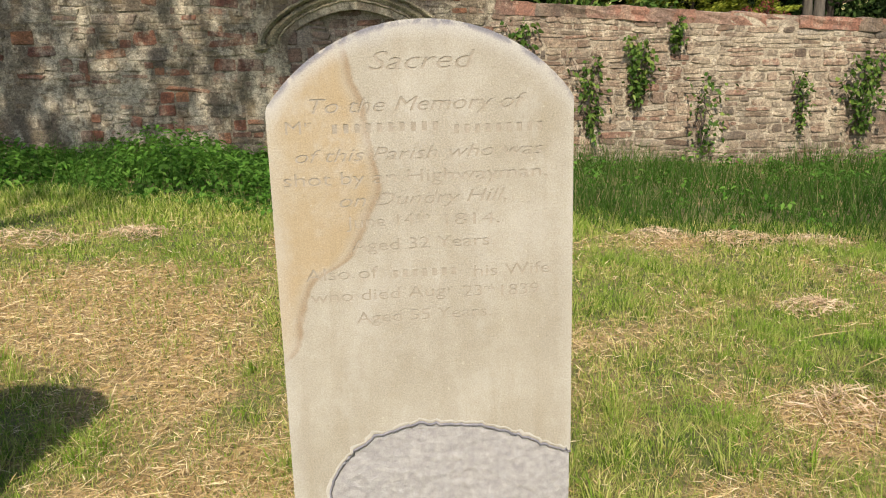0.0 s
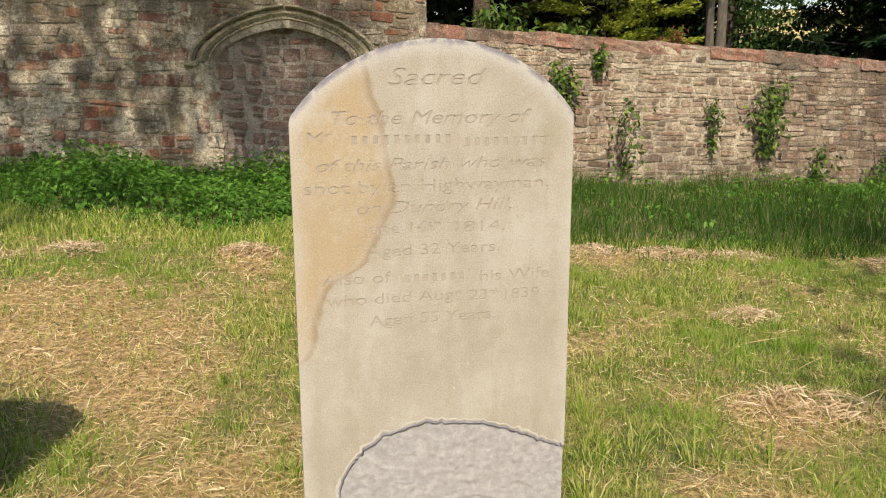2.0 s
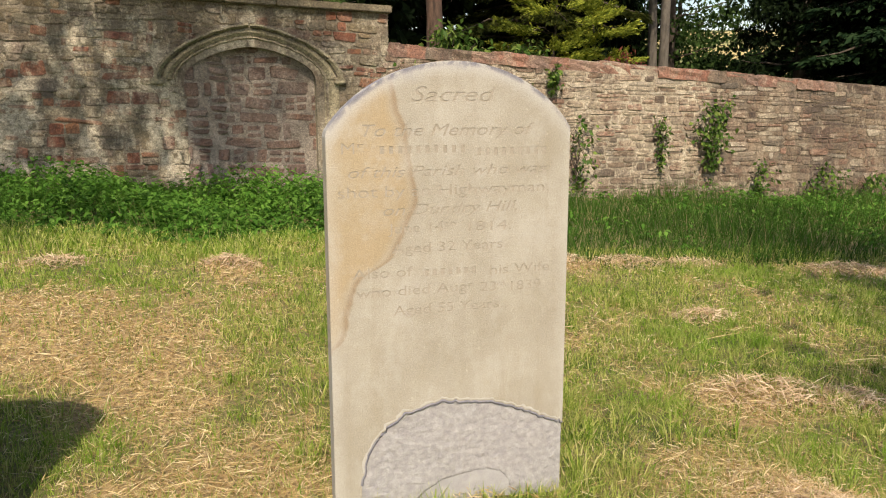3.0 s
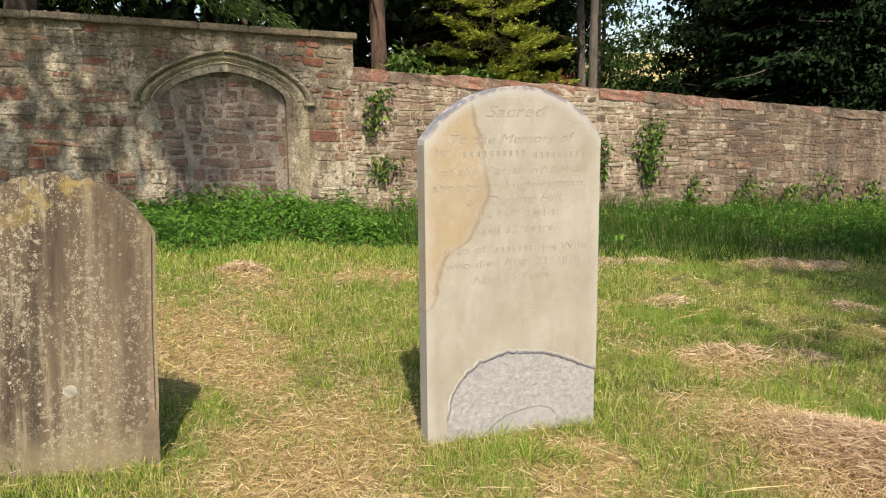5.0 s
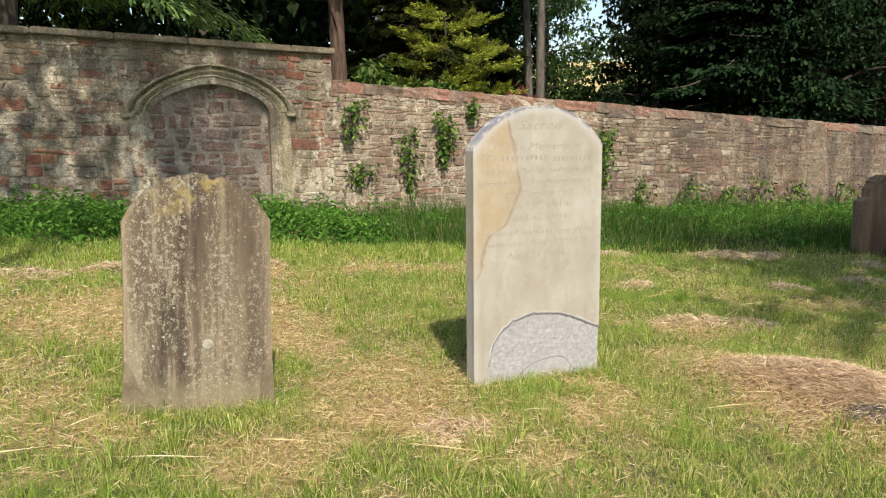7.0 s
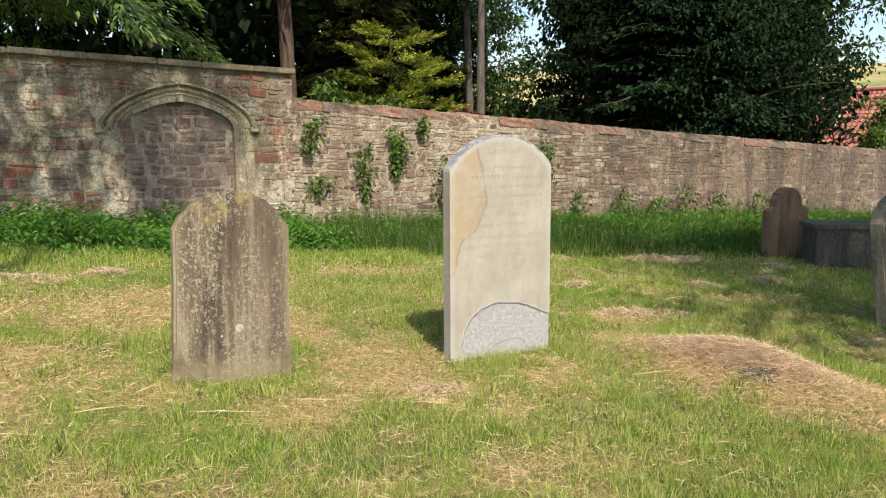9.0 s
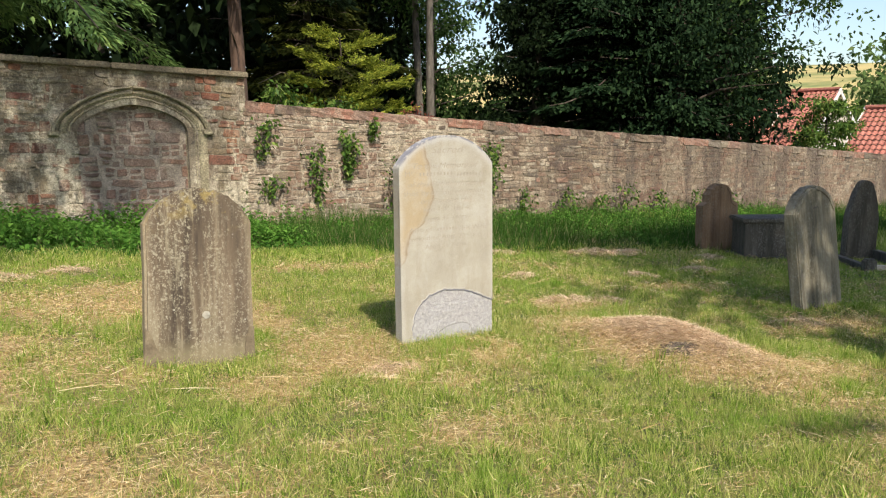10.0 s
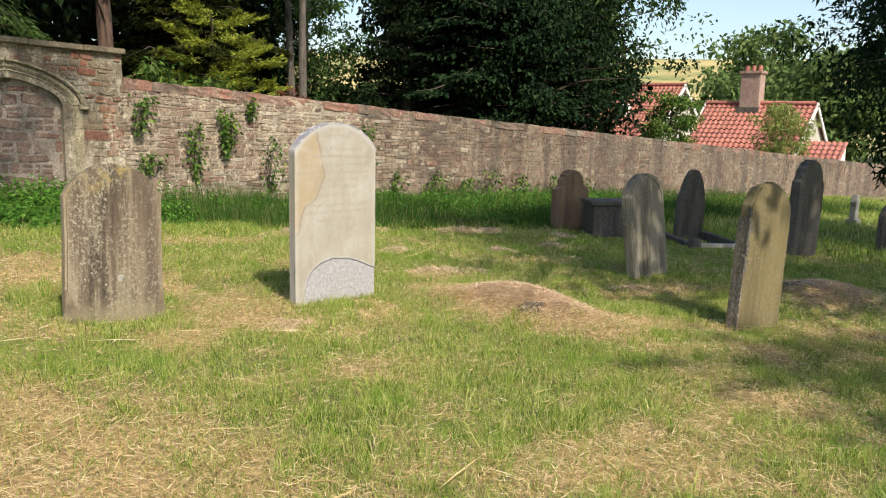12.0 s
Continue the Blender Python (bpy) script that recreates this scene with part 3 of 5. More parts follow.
def main_stone_material():
    m, nt, bs, _ = tree_of("cream_sandstone")
    px = position(nt)
    n1, n2, n3 = noise_of(nt, 3, 5, 0.6), noise_of(nt, 25, 5, 0.65), noise_of(nt, 160, 3, 0.7)
    base = ramp(nt, n1, [(0.3, (0.30, 0.272, 0.222)), (0.7, (0.38, 0.355, 0.302))])
    base = mix(nt, calc(nt, "MULTIPLY", step(nt, n2, 0.45, 0.7), 0.25), base, (0.29, 0.255, 0.19))
    # iron stain: border bulges to the right at two thirds of the height, then runs back down to the left edge
    z = px[2]
    edge = nt.nodes.new("ShaderNodeFloatCurve")
    cv = edge.mapping.curves[0]
    spots = [(0.0, 0.30), (0.36, 0.314), (0.392, 0.355), (0.46, 0.377), (0.525, 0.414), (0.565, 0.502), (0.65, 0.557), (0.70, 0.584), (0.763, 0.571), (0.845, 0.549), (0.954, 0.519), (1.0, 0.51)]
    cv.points[0].location, cv.points[1].location = spots[0], spots[-1]
    for a in spots[1:-1]:
        cv.points.new(*a)
    edge.mapping.update()
    nt.links.new(calc(nt, "DIVIDE", z, 1.34), edge.inputs["Value"])
    wob = calc(nt, "MULTIPLY", calc(nt, "SUBTRACT", noise_of(nt, 6, 4, 0.6), 0.5), 0.05)
    d = calc(nt, "SUBTRACT", calc(nt, "ADD", px[0], wob), calc(nt, "SUBTRACT", edge.outputs[0], 0.70))
    inside = calc(nt, "SUBTRACT", 1.0, step(nt, d, -0.05, 0.010))
    stain = mix(nt, step(nt, d, -0.30, 0.0), (0.37, 0.275, 0.145), (0.38, 0.255, 0.105))
    col = mix(nt, calc(nt, "MULTIPLY", inside, 0.52), base, stain)
    line = calc(nt, "MULTIPLY", step(nt, d, -0.022, -0.004), calc(nt, "SUBTRACT", 1.0, step(nt, d, -0.002, 0.008)))
    col = mix(nt, calc(nt, "MULTIPLY", line, 0.5), col, (0.22, 0.13, 0.055))
    cloud = step(nt, noise_of(nt, 7, 6, 0.7), 0.45, 0.62)
    col = mix(nt, calc(nt, "MULTIPLY", cloud, 0.3), col, (0.43, 0.41, 0.365))
    run = step(nt, noise_of(nt, 11, 5, 0.65, (1, 1, 0.15)), 0.52, 0.66)
    col = mix(nt, calc(nt, "MULTIPLY", run, 0.22), col, (0.25, 0.21, 0.14))
    # pale bloom towards the rim and grey lichen on the crown
    rim = step(nt, calc(nt, "ABSOLUTE", px[0]), 0.33, 0.385)
    col = mix(nt, calc(nt, "MULTIPLY", rim, 0.35), col, (0.46, 0.45, 0.42))
    up = calc(nt, "SUBTRACT", z, 0.875)
    rad = calc(nt, "SQRT", calc(nt, "ADD", calc(nt, "MULTIPLY", px[0], px[0]), calc(nt, "MULTIPLY", up, up)))
    arc = calc(nt, "MULTIPLY", step(nt, rad, 0.405, 0.458), step(nt, z, 1.05, 1.15))
    col = mix(nt, calc(nt, "MULTIPLY", arc, 0.8), col, (0.45, 0.44, 0.43))
    crown = calc(nt, "MULTIPLY", step(nt, z, 1.26, 1.33), step(nt, noise_of(nt, 9, 4, 0.6), 0.5, 0.62))
    col = mix(nt, calc(nt, "MULTIPLY", crown, 0.7), col, (0.24, 0.24, 0.27))
    blue = calc(nt, "MULTIPLY", step(nt, rad, 0.442, 0.456), calc(nt, "MULTIPLY", step(nt, z, 1.08, 1.2), step(nt, noise_of(nt, 14, 5, 0.7), 0.42, 0.54)))
    col = mix(nt, calc(nt, "MULTIPLY", blue, 0.9), col, (0.17, 0.17, 0.21))
    fleck = step(nt, noise_of(nt, 120, 3, 0.6), 0.63, 0.70)
    col = mix(nt, calc(nt, "MULTIPLY", fleck, 0.35), col, (0.20, 0.165, 0.11))
    grime = step(nt, noise_of(nt, 1.9, 5, 0.6, (1, 1, 0.6)), 0.48, 0.66)
    col = mix(nt, calc(nt, "MULTIPLY", grime, 0.25), col, (0.27, 0.235, 0.165))
    pit = step(nt, noise_of(nt, 55, 2, 0.5), 0.70, 0.74)
    col = mix(nt, calc(nt, "MULTIPLY", pit, 0.5), col, (0.50, 0.46, 0.38))
    grain = noise_of(nt, 260, 4, 0.75)
    col = mix(nt, 0.38, col, ramp(nt, grain, [(0.34, (0.22, 0.22, 0.22)), (0.66, (0.8, 0.8, 0.8))]), "OVERLAY")
    chalk = step(nt, noise_of(nt, 4.5, 6, 0.75, (1, 1, 0.7)), 0.50, 0.62)
    col = mix(nt, calc(nt, "MULTIPLY", chalk, 0.3), col, (0.45, 0.435, 0.405))
    nt.links.new(col, bs.inputs["Base Color"])
    bs.inputs["Roughness"].default_value = 0.9
    bump(nt, bs, calc(nt, "ADD", n2, n3), 0.28, 0.004)
    return m


M_MAIN = main_stone_material()
M_FLAKE = plain("flaked_grey_stone", [(0.3, (0.30, 0.29, 0.30)), (0.5, (0.37, 0.36, 0.365)), (0.7, (0.46, 0.45, 0.455))], 45, 0.95, 0.5)
M_FLAKE2 = plain("smooth_grey_flake", [(0.3, (0.31, 0.305, 0.315)), (0.7, (0.39, 0.385, 0.39))], 30, 0.95, 0.3)
M_SEAM = plain("blue_grey_mortar", [(0.3, (0.13, 0.13, 0.16)), (0.5, (0.20, 0.20, 0.235)), (0.7, (0.31, 0.30, 0.33))], 30, 0.95, 0.3)
M_SMEAR = plain("pale_lime_smear", [(0.3, (0.38, 0.36, 0.325)), (0.7, (0.46, 0.445, 0.42))], 40, 0.95, 0.2)
M_LETTER = plain("darker_lettering", [(0.3, (0.29, 0.255, 0.205)), (0.7, (0.355, 0.32, 0.27))], 30, 0.95, 0.2)


INSCRIPTION = [("Sacred", -0.13, 0.128, 1.218, 0.046, 0.3), ("To the Memory of", -0.275, 0.253, 1.12, 0.037, 0.3), ("M", -0.336, -0.298, 1.072, 0.033, 0), ("r", -0.29, -0.272, 1.09, 0.016, 0),
               ("of this Parish who was", -0.318, 0.296, 1.003, 0.033, 0.3), ("shot by an Highwayman,", -0.349, 0.306, 0.946, 0.033, 0), ("on Dundry Hill,", -0.217, 0.201, 0.89, 0.034, 0.3),
               ("June 14", -0.203, -0.035, 0.837, 0.031, 0), ("th", -0.03, 0.005, 0.853, 0.015, 0), ("1814.", 0.045, 0.183, 0.832, 0.031, 0), ("Aged 32 Years.", -0.193, 0.168, 0.776, 0.031, 0),
               ("Also of", -0.311, -0.13, 0.705, 0.032, 0), ("his Wife", 0.115, 0.313, 0.694, 0.032, 0), ("who died Aug", -0.302, 0.04, 0.648, 0.031, 0), ("st", 0.045, 0.062, 0.662, 0.014, 0),
               ("23", 0.085, 0.135, 0.642, 0.031, 0), ("rd", 0.14, 0.162, 0.658, 0.014, 0), ("1839", 0.185, 0.284, 0.639, 0.031, 0), ("Aged 55 Years.", -0.19, 0.158, 0.587, 0.031, 0)]
NAME_BARS = [(-0.232, 0.04, 1.068, 0.028), (0.065, 0.30, 1.058, 0.028), (-0.099, 0.075, 0.70, 0.026)]


def engrave(ob):
    """Cuts the inscription two millimetres into the face."""
    bm = bmesh.new()
    for text, x0, x1, z, cap, slant in INSCRIPTION:
        cu = bpy.data.curves.new("text", "FONT")
        cu.body, cu.size, cu.extrude, cu.shear, cu.resolution_u = text, 1.0, 0.5, slant, 3
        cu.offset = -0.004
        tmp = bpy.data.objects.new("text", cu)
        scene.collection.objects.link(tmp)
        bpy.context.view_layer.update()
        me = bpy.data.meshes.new_from_object(tmp.evaluated_get(bpy.context.evaluated_depsgraph_get()))
        co = np.empty(len(me.vertices) * 3)
        me.vertices.foreach_get("co", co)
        co = co.reshape(-1, 3)
        lo, hi = co[:, 0].min(), co[:, 0].max()
        out = np.stack([x0 + (co[:, 0] - lo) / (hi - lo) * (x1 - x0), np.where(co[:, 2] > 0, -0.003, 0.0015), z + co[:, 1] / 0.72 * cap], -1)
        me.vertices.foreach_set("co", out.ravel())
        bm.from_mesh(me)
        bpy.data.objects.remove(tmp)
        bpy.data.curves.remove(cu)
        bpy.data.meshes.remove(me)
    bmesh.ops.remove_doubles(bm, verts=bm.verts[:], dist=1e-6)
    for x0, x1, z, h in NAME_BARS:
        k = round((x1 - x0) / 0.026)
        for q in range(k):
            c = x0 + (x1 - x0) * (q + 0.5) / k
            bar = box_bm(c - 0.006, -0.003, z + 0.003, c + 0.006, 0.0013, z + h - 0.003)
            tmp = bpy.data.meshes.new("bar")
            bar.to_mesh(tmp)
            bar.free()
            bm.from_mesh(tmp)
            bpy.data.meshes.remove(tmp)
    bmesh.ops.recalc_face_normals(bm, faces=bm.faces[:])
    me = bpy.data.meshes.new("cutter")
    bm.to_mesh(me)
    bm.free()
    cutter = new("cutter", me)
    mod = ob.modifiers.new("cut", "BOOLEAN")
    mod.operation, mod.solver, mod.object, mod.use_self = "DIFFERENCE", "EXACT", cutter, True
    bpy.context.view_layer.update()
    done = bpy.data.meshes.new_from_object(ob.evaluated_get(bpy.context.evaluated_depsgraph_get()))
    ob.modifiers.clear()
    done.name = "face"
    done.materials.append(M_LETTER)
    # faces inside the cuts take the slightly darker lettering tone
    for p in done.polygons:
        x, y, z = p.center
        if y > 0.0002 and y < 0.004 and abs(x) < 0.353 and 0.55 < z < 1.275 - 1.2 * x * x:
            p.material_index = 1
    ob.data = done
    bpy.data.objects.remove(cutter)
    bpy.data.meshes.remove(me)


def main_gravestone():
    g = empty("gravestone", pose(0, 0, 0))
    w = 0.76
    sh, top = 1.14, 1.335
    sink = -0.15
    over = arc_top(w, sh, top, 40, 0.004)
    rnd = random.Random(4)
    body = [(-0.378, sink), (-0.378, sh - 0.02)] + [(min(x * 0.995, 0.371), z - 0.002) for x, z in over] + [(0.371, sh - 0.02), (0.371, sink)]
    part("body", slab_bm(body, 0.014, 0.085, 0.004), M_MAIN, g)
    crack = [(-0.31, -0.05), (-0.295, 0.06), (-0.281, 0.147), (-0.258, 0.19), (-0.215, 0.235), (-0.16, 0.275), (-0.10, 0.287), (-0.04, 0.302), (0.03, 0.296), (0.11, 0.288), (0.17, 0.268), (0.232, 0.247), (0.29, 0.215), (0.335, 0.196), (0.38, 0.185)]
    rough = []
    for a, b in zip(crack, crack[1:]):
        for k in range(6):
            t = k / 6
            rough.append((a[0] + (b[0] - a[0]) * t + rnd.uniform(-0.004, 0.004), a[1] + (b[1] - a[1]) * t + rnd.uniform(-0.004, 0.004)))
    rough.append((0.38, 0.185))
    face = [(-0.38, sink), (-0.38, sh - 0.012)] + [(min(a, 0.373), b) for a, b in over] + [(0.373, sh - 0.012)] + [(min(a, 0.373), b) for a, b in rough[::-1]] + [(-0.31, sink)]
    engrave(part("face", slab_bm(face, 0.0, 0.0139, 0.006), M_MAIN, g))
    low = [(-0.17, sink), (-0.13, -0.03), (-0.09, 0.005), (-0.03, 0.035), (0.04, 0.045), (0.11, 0.052), (0.16, 0.035), (0.19, 0.0), (0.21, sink)]
    lo = []
    for a, b in zip(low, low[1:]):
        for k in range(4):
            t = k / 4
            lo.append((a[0] + (b[0] - a[0]) * t + rnd.uniform(-0.004, 0.004), a[1] + (b[1] - a[1]) * t + rnd.uniform(-0.004, 0.004)))
    lx, lz = [p[0] for p in low], [p[1] for p in low]
    nx, nz = 170, 120
    verts = []
    for k in range(nz + 1):
        for i in range(nx + 1):
            x, z = -0.318 + 0.688 * i / nx, sink + (0.315 - sink) * k / nz
            p = Vector((x, 0, z))
            d = 0.0052 - 0.0016 * noise.noise(p * 16) - 0.0014 * noise.noise(p * 60 + Vector((5, 0, 0))) - 0.0009 * noise.noise(p * 150)
            if lx[0] < x < lx[-1] and z < np.interp(x, lx, lz):
                d = 0.0100
            verts.append((x, d, z))
    faces = [(k * (nx + 1) + i, k * (nx + 1) + i + 1, (k + 1) * (nx + 1) + i + 1, (k + 1) * (nx + 1) + i) for k in range(nz) for i in range(nx)]
    link_mesh("flaked_patch", verts, faces, M_FLAKE, g, "rough pale grey patch where the face has flaked away", smooth=True)
    part("lower_flake", slab_bm(lo + [(0.21, sink)], 0.0078, 0.0095, 0), M_FLAKE2, g, "smoother grey layer at the foot of the patch")
    v, f = [], []
    line = [(min(a, 0.371), 0.0046 + rnd.uniform(-0.0006, 0.0006), b - 0.004) for a, b in rough[6:]]
    tube(v, f, line, 0.0058, 0.0050, 6)
    link_mesh("mortar_line", v, f, M_SEAM, g, "blue-grey mortar along the broken edge", smooth=True)
    bits = rough[8:]
    v = []
    for k, (a, b) in enumerate(bits):
        a0, b0 = bits[max(k - 3, 0)]
        a1, b1 = bits[min(k + 3, len(bits) - 1)]
        n = Vector((-(b1 - b0), a1 - a0)).normalized()
        wide = 0.010 + 0.010 * noise.noise(Vector((k * 0.21, 3, 0))) + rnd.uniform(-0.002, 0.002)
        wide = max(wide, 0.003)
        v += [(min(a, 0.366), -0.0002, b + 0.004), (min(a + n.x * wide * 0.6, 0.366), -0.0006, b + n.y * wide * 0.6), (min(a + n.x * wide, 0.366), 0.0004, b + n.y * wide)]
    f = [(3 * k + q, 3 * k + q + 1, 3 * k + q + 4, 3 * k + q + 3) for k in range(len(bits) - 1) for q in (0, 1)]
    link_mesh("mortar_smear", v, f, M_SMEAR, g, "pale lime smear above the broken edge")
    return tagged(g, "cream sandstone headstone with orange stain and engraved inscription", "gravestone")


main_stone = main_gravestone()


def lichen_stone(name, dark, mid, spots=(0.45, 0.44, 0.38), amount=0.5, yellow=0.0, streak=True, dots=0.0):
    m, nt, bs, _ = tree_of(name)
    px = position(nt)
    n1 = noise_of(nt, 9, 7, 0.7, (1, 1, 0.09) if streak else None)
    n2 = noise_of(nt, 34, 5, 0.7)
    col = ramp(nt, n1, [(0.38, dark), (0.62, mid)])
    vo = nt.nodes.new("ShaderNodeTexVoronoi")
    vo.inputs["Scale"].default_value = 95
    nt.links.new(nt.nodes.new("ShaderNodeTexCoord").outputs["Object"], vo.inputs["Vector"])
    dab = calc(nt, "SUBTRACT", 1.0, step(nt, calc(nt, "ADD", vo.outputs["Distance"], calc(nt, "MULTIPLY", n2, 0.35)), 0.30, 0.42))
    where = step(nt, noise_of(nt, 7.5, 6, 0.7, (1, 1, 0.25)), 0.37, 0.52)
    if yellow:
        where = calc(nt, "MULTIPLY", where, calc(nt, "SUBTRACT", 1.0, calc(nt, "MULTIPLY", step(nt, px[0], 0.06, 0.2), 0.3)))
    col = mix(nt, calc(nt, "MULTIPLY", calc(nt, "MULTIPLY", dab, where), amount), col, spots)
    crust = step(nt, noise_of(nt, 48, 6, 0.8, (1, 1, 0.85)), 0.52, 0.58)
    col = mix(nt, calc(nt, "MULTIPLY", calc(nt, "MULTIPLY", crust, where), amount * 0.8), col, tuple(c * 0.85 for c in spots))
    if dots:
        big = nt.nodes.new("ShaderNodeTexVoronoi")
        big.inputs["Scale"].default_value = 46
        nt.links.new(nt.nodes.new("ShaderNodeTexCoord").outputs["Object"], big.inputs["Vector"])
        tone = nt.nodes.new("ShaderNodeSeparateColor")
        nt.links.new(big.outputs["Color"], tone.inputs[0])
        size = calc(nt, "MULTIPLY", calc(nt, "POWER", tone.outputs[0], 3.0), 0.38)
        ragged = calc(nt, "ADD", big.outputs["Distance"], calc(nt, "MULTIPLY", n2, 0.22))
        disc = step(nt, calc(nt, "SUBTRACT", size, ragged), -0.03, 0.03)
        here = calc(nt, "MULTIPLY", step(nt, noise_of(nt, 4.0, 4, 0.6), 0.38, 0.50), calc(nt, "SUBTRACT", 1.0, calc(nt, "MULTIPLY", step(nt, px[2], 0.35, 0.6), 0.6)))
        col = mix(nt, calc(nt, "MULTIPLY", calc(nt, "MULTIPLY", disc, here), dots), col, (0.42, 0.40, 0.34))
        grey = step(nt, noise_of(nt, 17, 7, 0.75, (1, 1, 0.12)), 0.50, 0.60)
        fade = calc(nt, "SUBTRACT", 1.0, calc(nt, "MULTIPLY", step(nt, px[0], -0.05, 0.18), 0.65))
        col = mix(nt, calc(nt, "MULTIPLY", calc(nt, "MULTIPLY", grey, fade), 0.55), col, (0.29, 0.255, 0.175))
    if yellow:
        yl = calc(nt, "MULTIPLY", step(nt, px[2], 0.7, 1.0), step(nt, noise_of(nt, 9, 5, 0.7), 0.5, 0.62))
        col = mix(nt, calc(nt, "MULTIPLY", yl, yellow), col, (0.30, 0.225, 0.075))
        foot = calc(nt, "SUBTRACT", 1.0, step(nt, px[2], 0.02, 0.16))
        col = mix(nt, calc(nt, "MULTIPLY", foot, 0.55), col, (0.26, 0.22, 0.13))
        side = step(nt, calc(nt, "ABSOLUTE", px[0]), 0.27, 0.31)
        col = mix(nt, calc(nt, "MULTIPLY", side, 0.5), col, (0.32, 0.26, 0.17))
    nt.links.new(col, bs.inputs["Base Color"])
    bs.inputs["Roughness"].default_value = 0.92
    bump(nt, bs, calc(nt, "ADD", n2, n1), 0.5, 0.008)
    return m


M_S2 = lichen_stone("lichened_brown_stone", (0.05, 0.036, 0.025), (0.155, 0.115, 0.076), spots=(0.42, 0.385, 0.285), amount=0.9, yellow=0.75, dots=0.85)
M_BROWN = lichen_stone("red_brown_stone", (0.13, 0.08, 0.045), (0.25, 0.16, 0.09), amount=0.3)
M_GREY = lichen_stone("grey_streaked_stone", (0.075, 0.066, 0.045), (0.235, 0.21, 0.15), amount=0.35)
M_SLATE = lichen_stone("dark_slate_stone", (0.048, 0.042, 0.033), (0.105, 0.093, 0.073), amount=0.35)
M_OLIVE = lichen_stone("olive_stone", (0.115, 0.092, 0.038), (0.165, 0.132, 0.058), spots=(0.36, 0.32, 0.22), amount=0.3)
M_GREYEDGE = lichen_stone("worn_brown_edge", (0.06, 0.046, 0.033), (0.15, 0.12, 0.085), amount=0.7)
M_CORNER = plain("mended_brown_stone", [(0.3, (0.12, 0.092, 0.058)), (0.5, (0.18, 0.142, 0.092)), (0.7, (0.26, 0.215, 0.14))], 14, 0.95, 0.6)
M_SPOT = plain("white_lichen", [(0.3, (0.60, 0.56, 0.47)), (0.7, (0.72, 0.69, 0.60))], 60)
M_PALE = lichen_stone("pale_stone", (0.32, 0.30, 0.24), (0.42, 0.39, 0.32), amount=0.2)


def simple_stone(name, x, y, w, shoulder, top, thick, material, label, turn=0, lean=0, tip=0, gothic=False, nick=0.0, inset=True, flaking=False, slot=False, wear=0.005):
    """A headstone standing in the grass, its front towards its own -y; lean tips it back, tip sideways."""
    z = float(ground_z(x, y)) + 0.03
    g = empty("gravestone", pose(x, y, z) @ pose(0, 0, 0, 0, 0, turn) @ pose(0, 0, 0, lean, tip, 0))
    over = gothic_top(w, shoulder, top) if gothic else arc_top(w, shoulder, top, 26, nick)
    rnd = random.Random(int(x * 100))
    over = [(a + rnd.uniform(-wear, wear), b + rnd.uniform(-wear, wear)) for a, b in over]
    out = [(-w / 2, -0.2), (-w / 2, shoulder * 0.5), (-w / 2, shoulder - 0.02)] + over + [(w / 2, shoulder - 0.02), (w / 2, shoulder * 0.5), (w / 2, -0.2)]
    part("slab", slab_bm(out, -thick / 2, thick / 2, 0.012), material, g)
    if inset:
        small = [(a * 0.84, b * 0.985 - 0.03) for a, b in out[2:-2]]
        rim = out[2:-2]
        verts, faces = [], []
        for (a, b), (c, d) in zip(rim, small):
            verts += [(a * 0.93, -thick / 2 - 0.001, b * 0.985), (a * 0.91, -thick / 2 - 0.009, b * 0.98), (c * 1.02, -thick / 2 - 0.009, d), (c, -thick / 2 - 0.001, d)]
        for i in range(len(rim) - 1):
            for k in range(3):
                faces.append((4 * i + k, 4 * i + k + 1, 4 * i + 5 + k, 4 * i + 4 + k))
        link_mesh("border", verts, faces, material, g)
    if flaking:
        q = random.Random(5)
        inner = [(-w / 2 + q.uniform(0.003, 0.016), z1) for z1 in np.linspace(shoulder - 0.01, 0.02, 14)]
        part("worn_edge", slab_bm([(-w / 2 - 0.004, -0.1), (-w / 2 - 0.004, shoulder)] + inner + [(-w / 2 + 0.012, -0.1)], -thick / 2 - 0.002, thick / 2 + 0.002, 0.0), M_GREYEDGE, g, "dark worn edge of the slab with pale lichen")
        q = random.Random(3)
        for k in range(8):
            z0 = 0.42 + k * 0.06 + q.uniform(-0.02, 0.02)
            d = q.uniform(0.015, 0.045)
            flake = [(-w / 2 - 0.004, z0), (-w / 2 - 0.006, z0 + q.uniform(0.05, 0.1)), (-w / 2 + d * 0.6, z0 + q.uniform(0.05, 0.09)), (-w / 2 + d, z0 + q.uniform(0.01, 0.04)), (-w / 2 + d * 0.5, z0 - 0.012)]
            part("flake", slab_bm(flake, -thick / 2 - q.uniform(0.003, 0.012), -thick / 2 + 0.02, 0.002), M_SLATE, g, "dark loose flake on the edge")
    if slot:
        # no hole is cut: a thin dark bar stands in for the slot's shade
        part("slot", box_bm(-0.035, -thick / 2 - 0.0015, top - 0.2, 0.045, -thick / 2 + 0.004, top - 0.188), M_SLATE, g, "dark bar standing in for a shaded slot")
    return tagged(g, label, "gravestone")


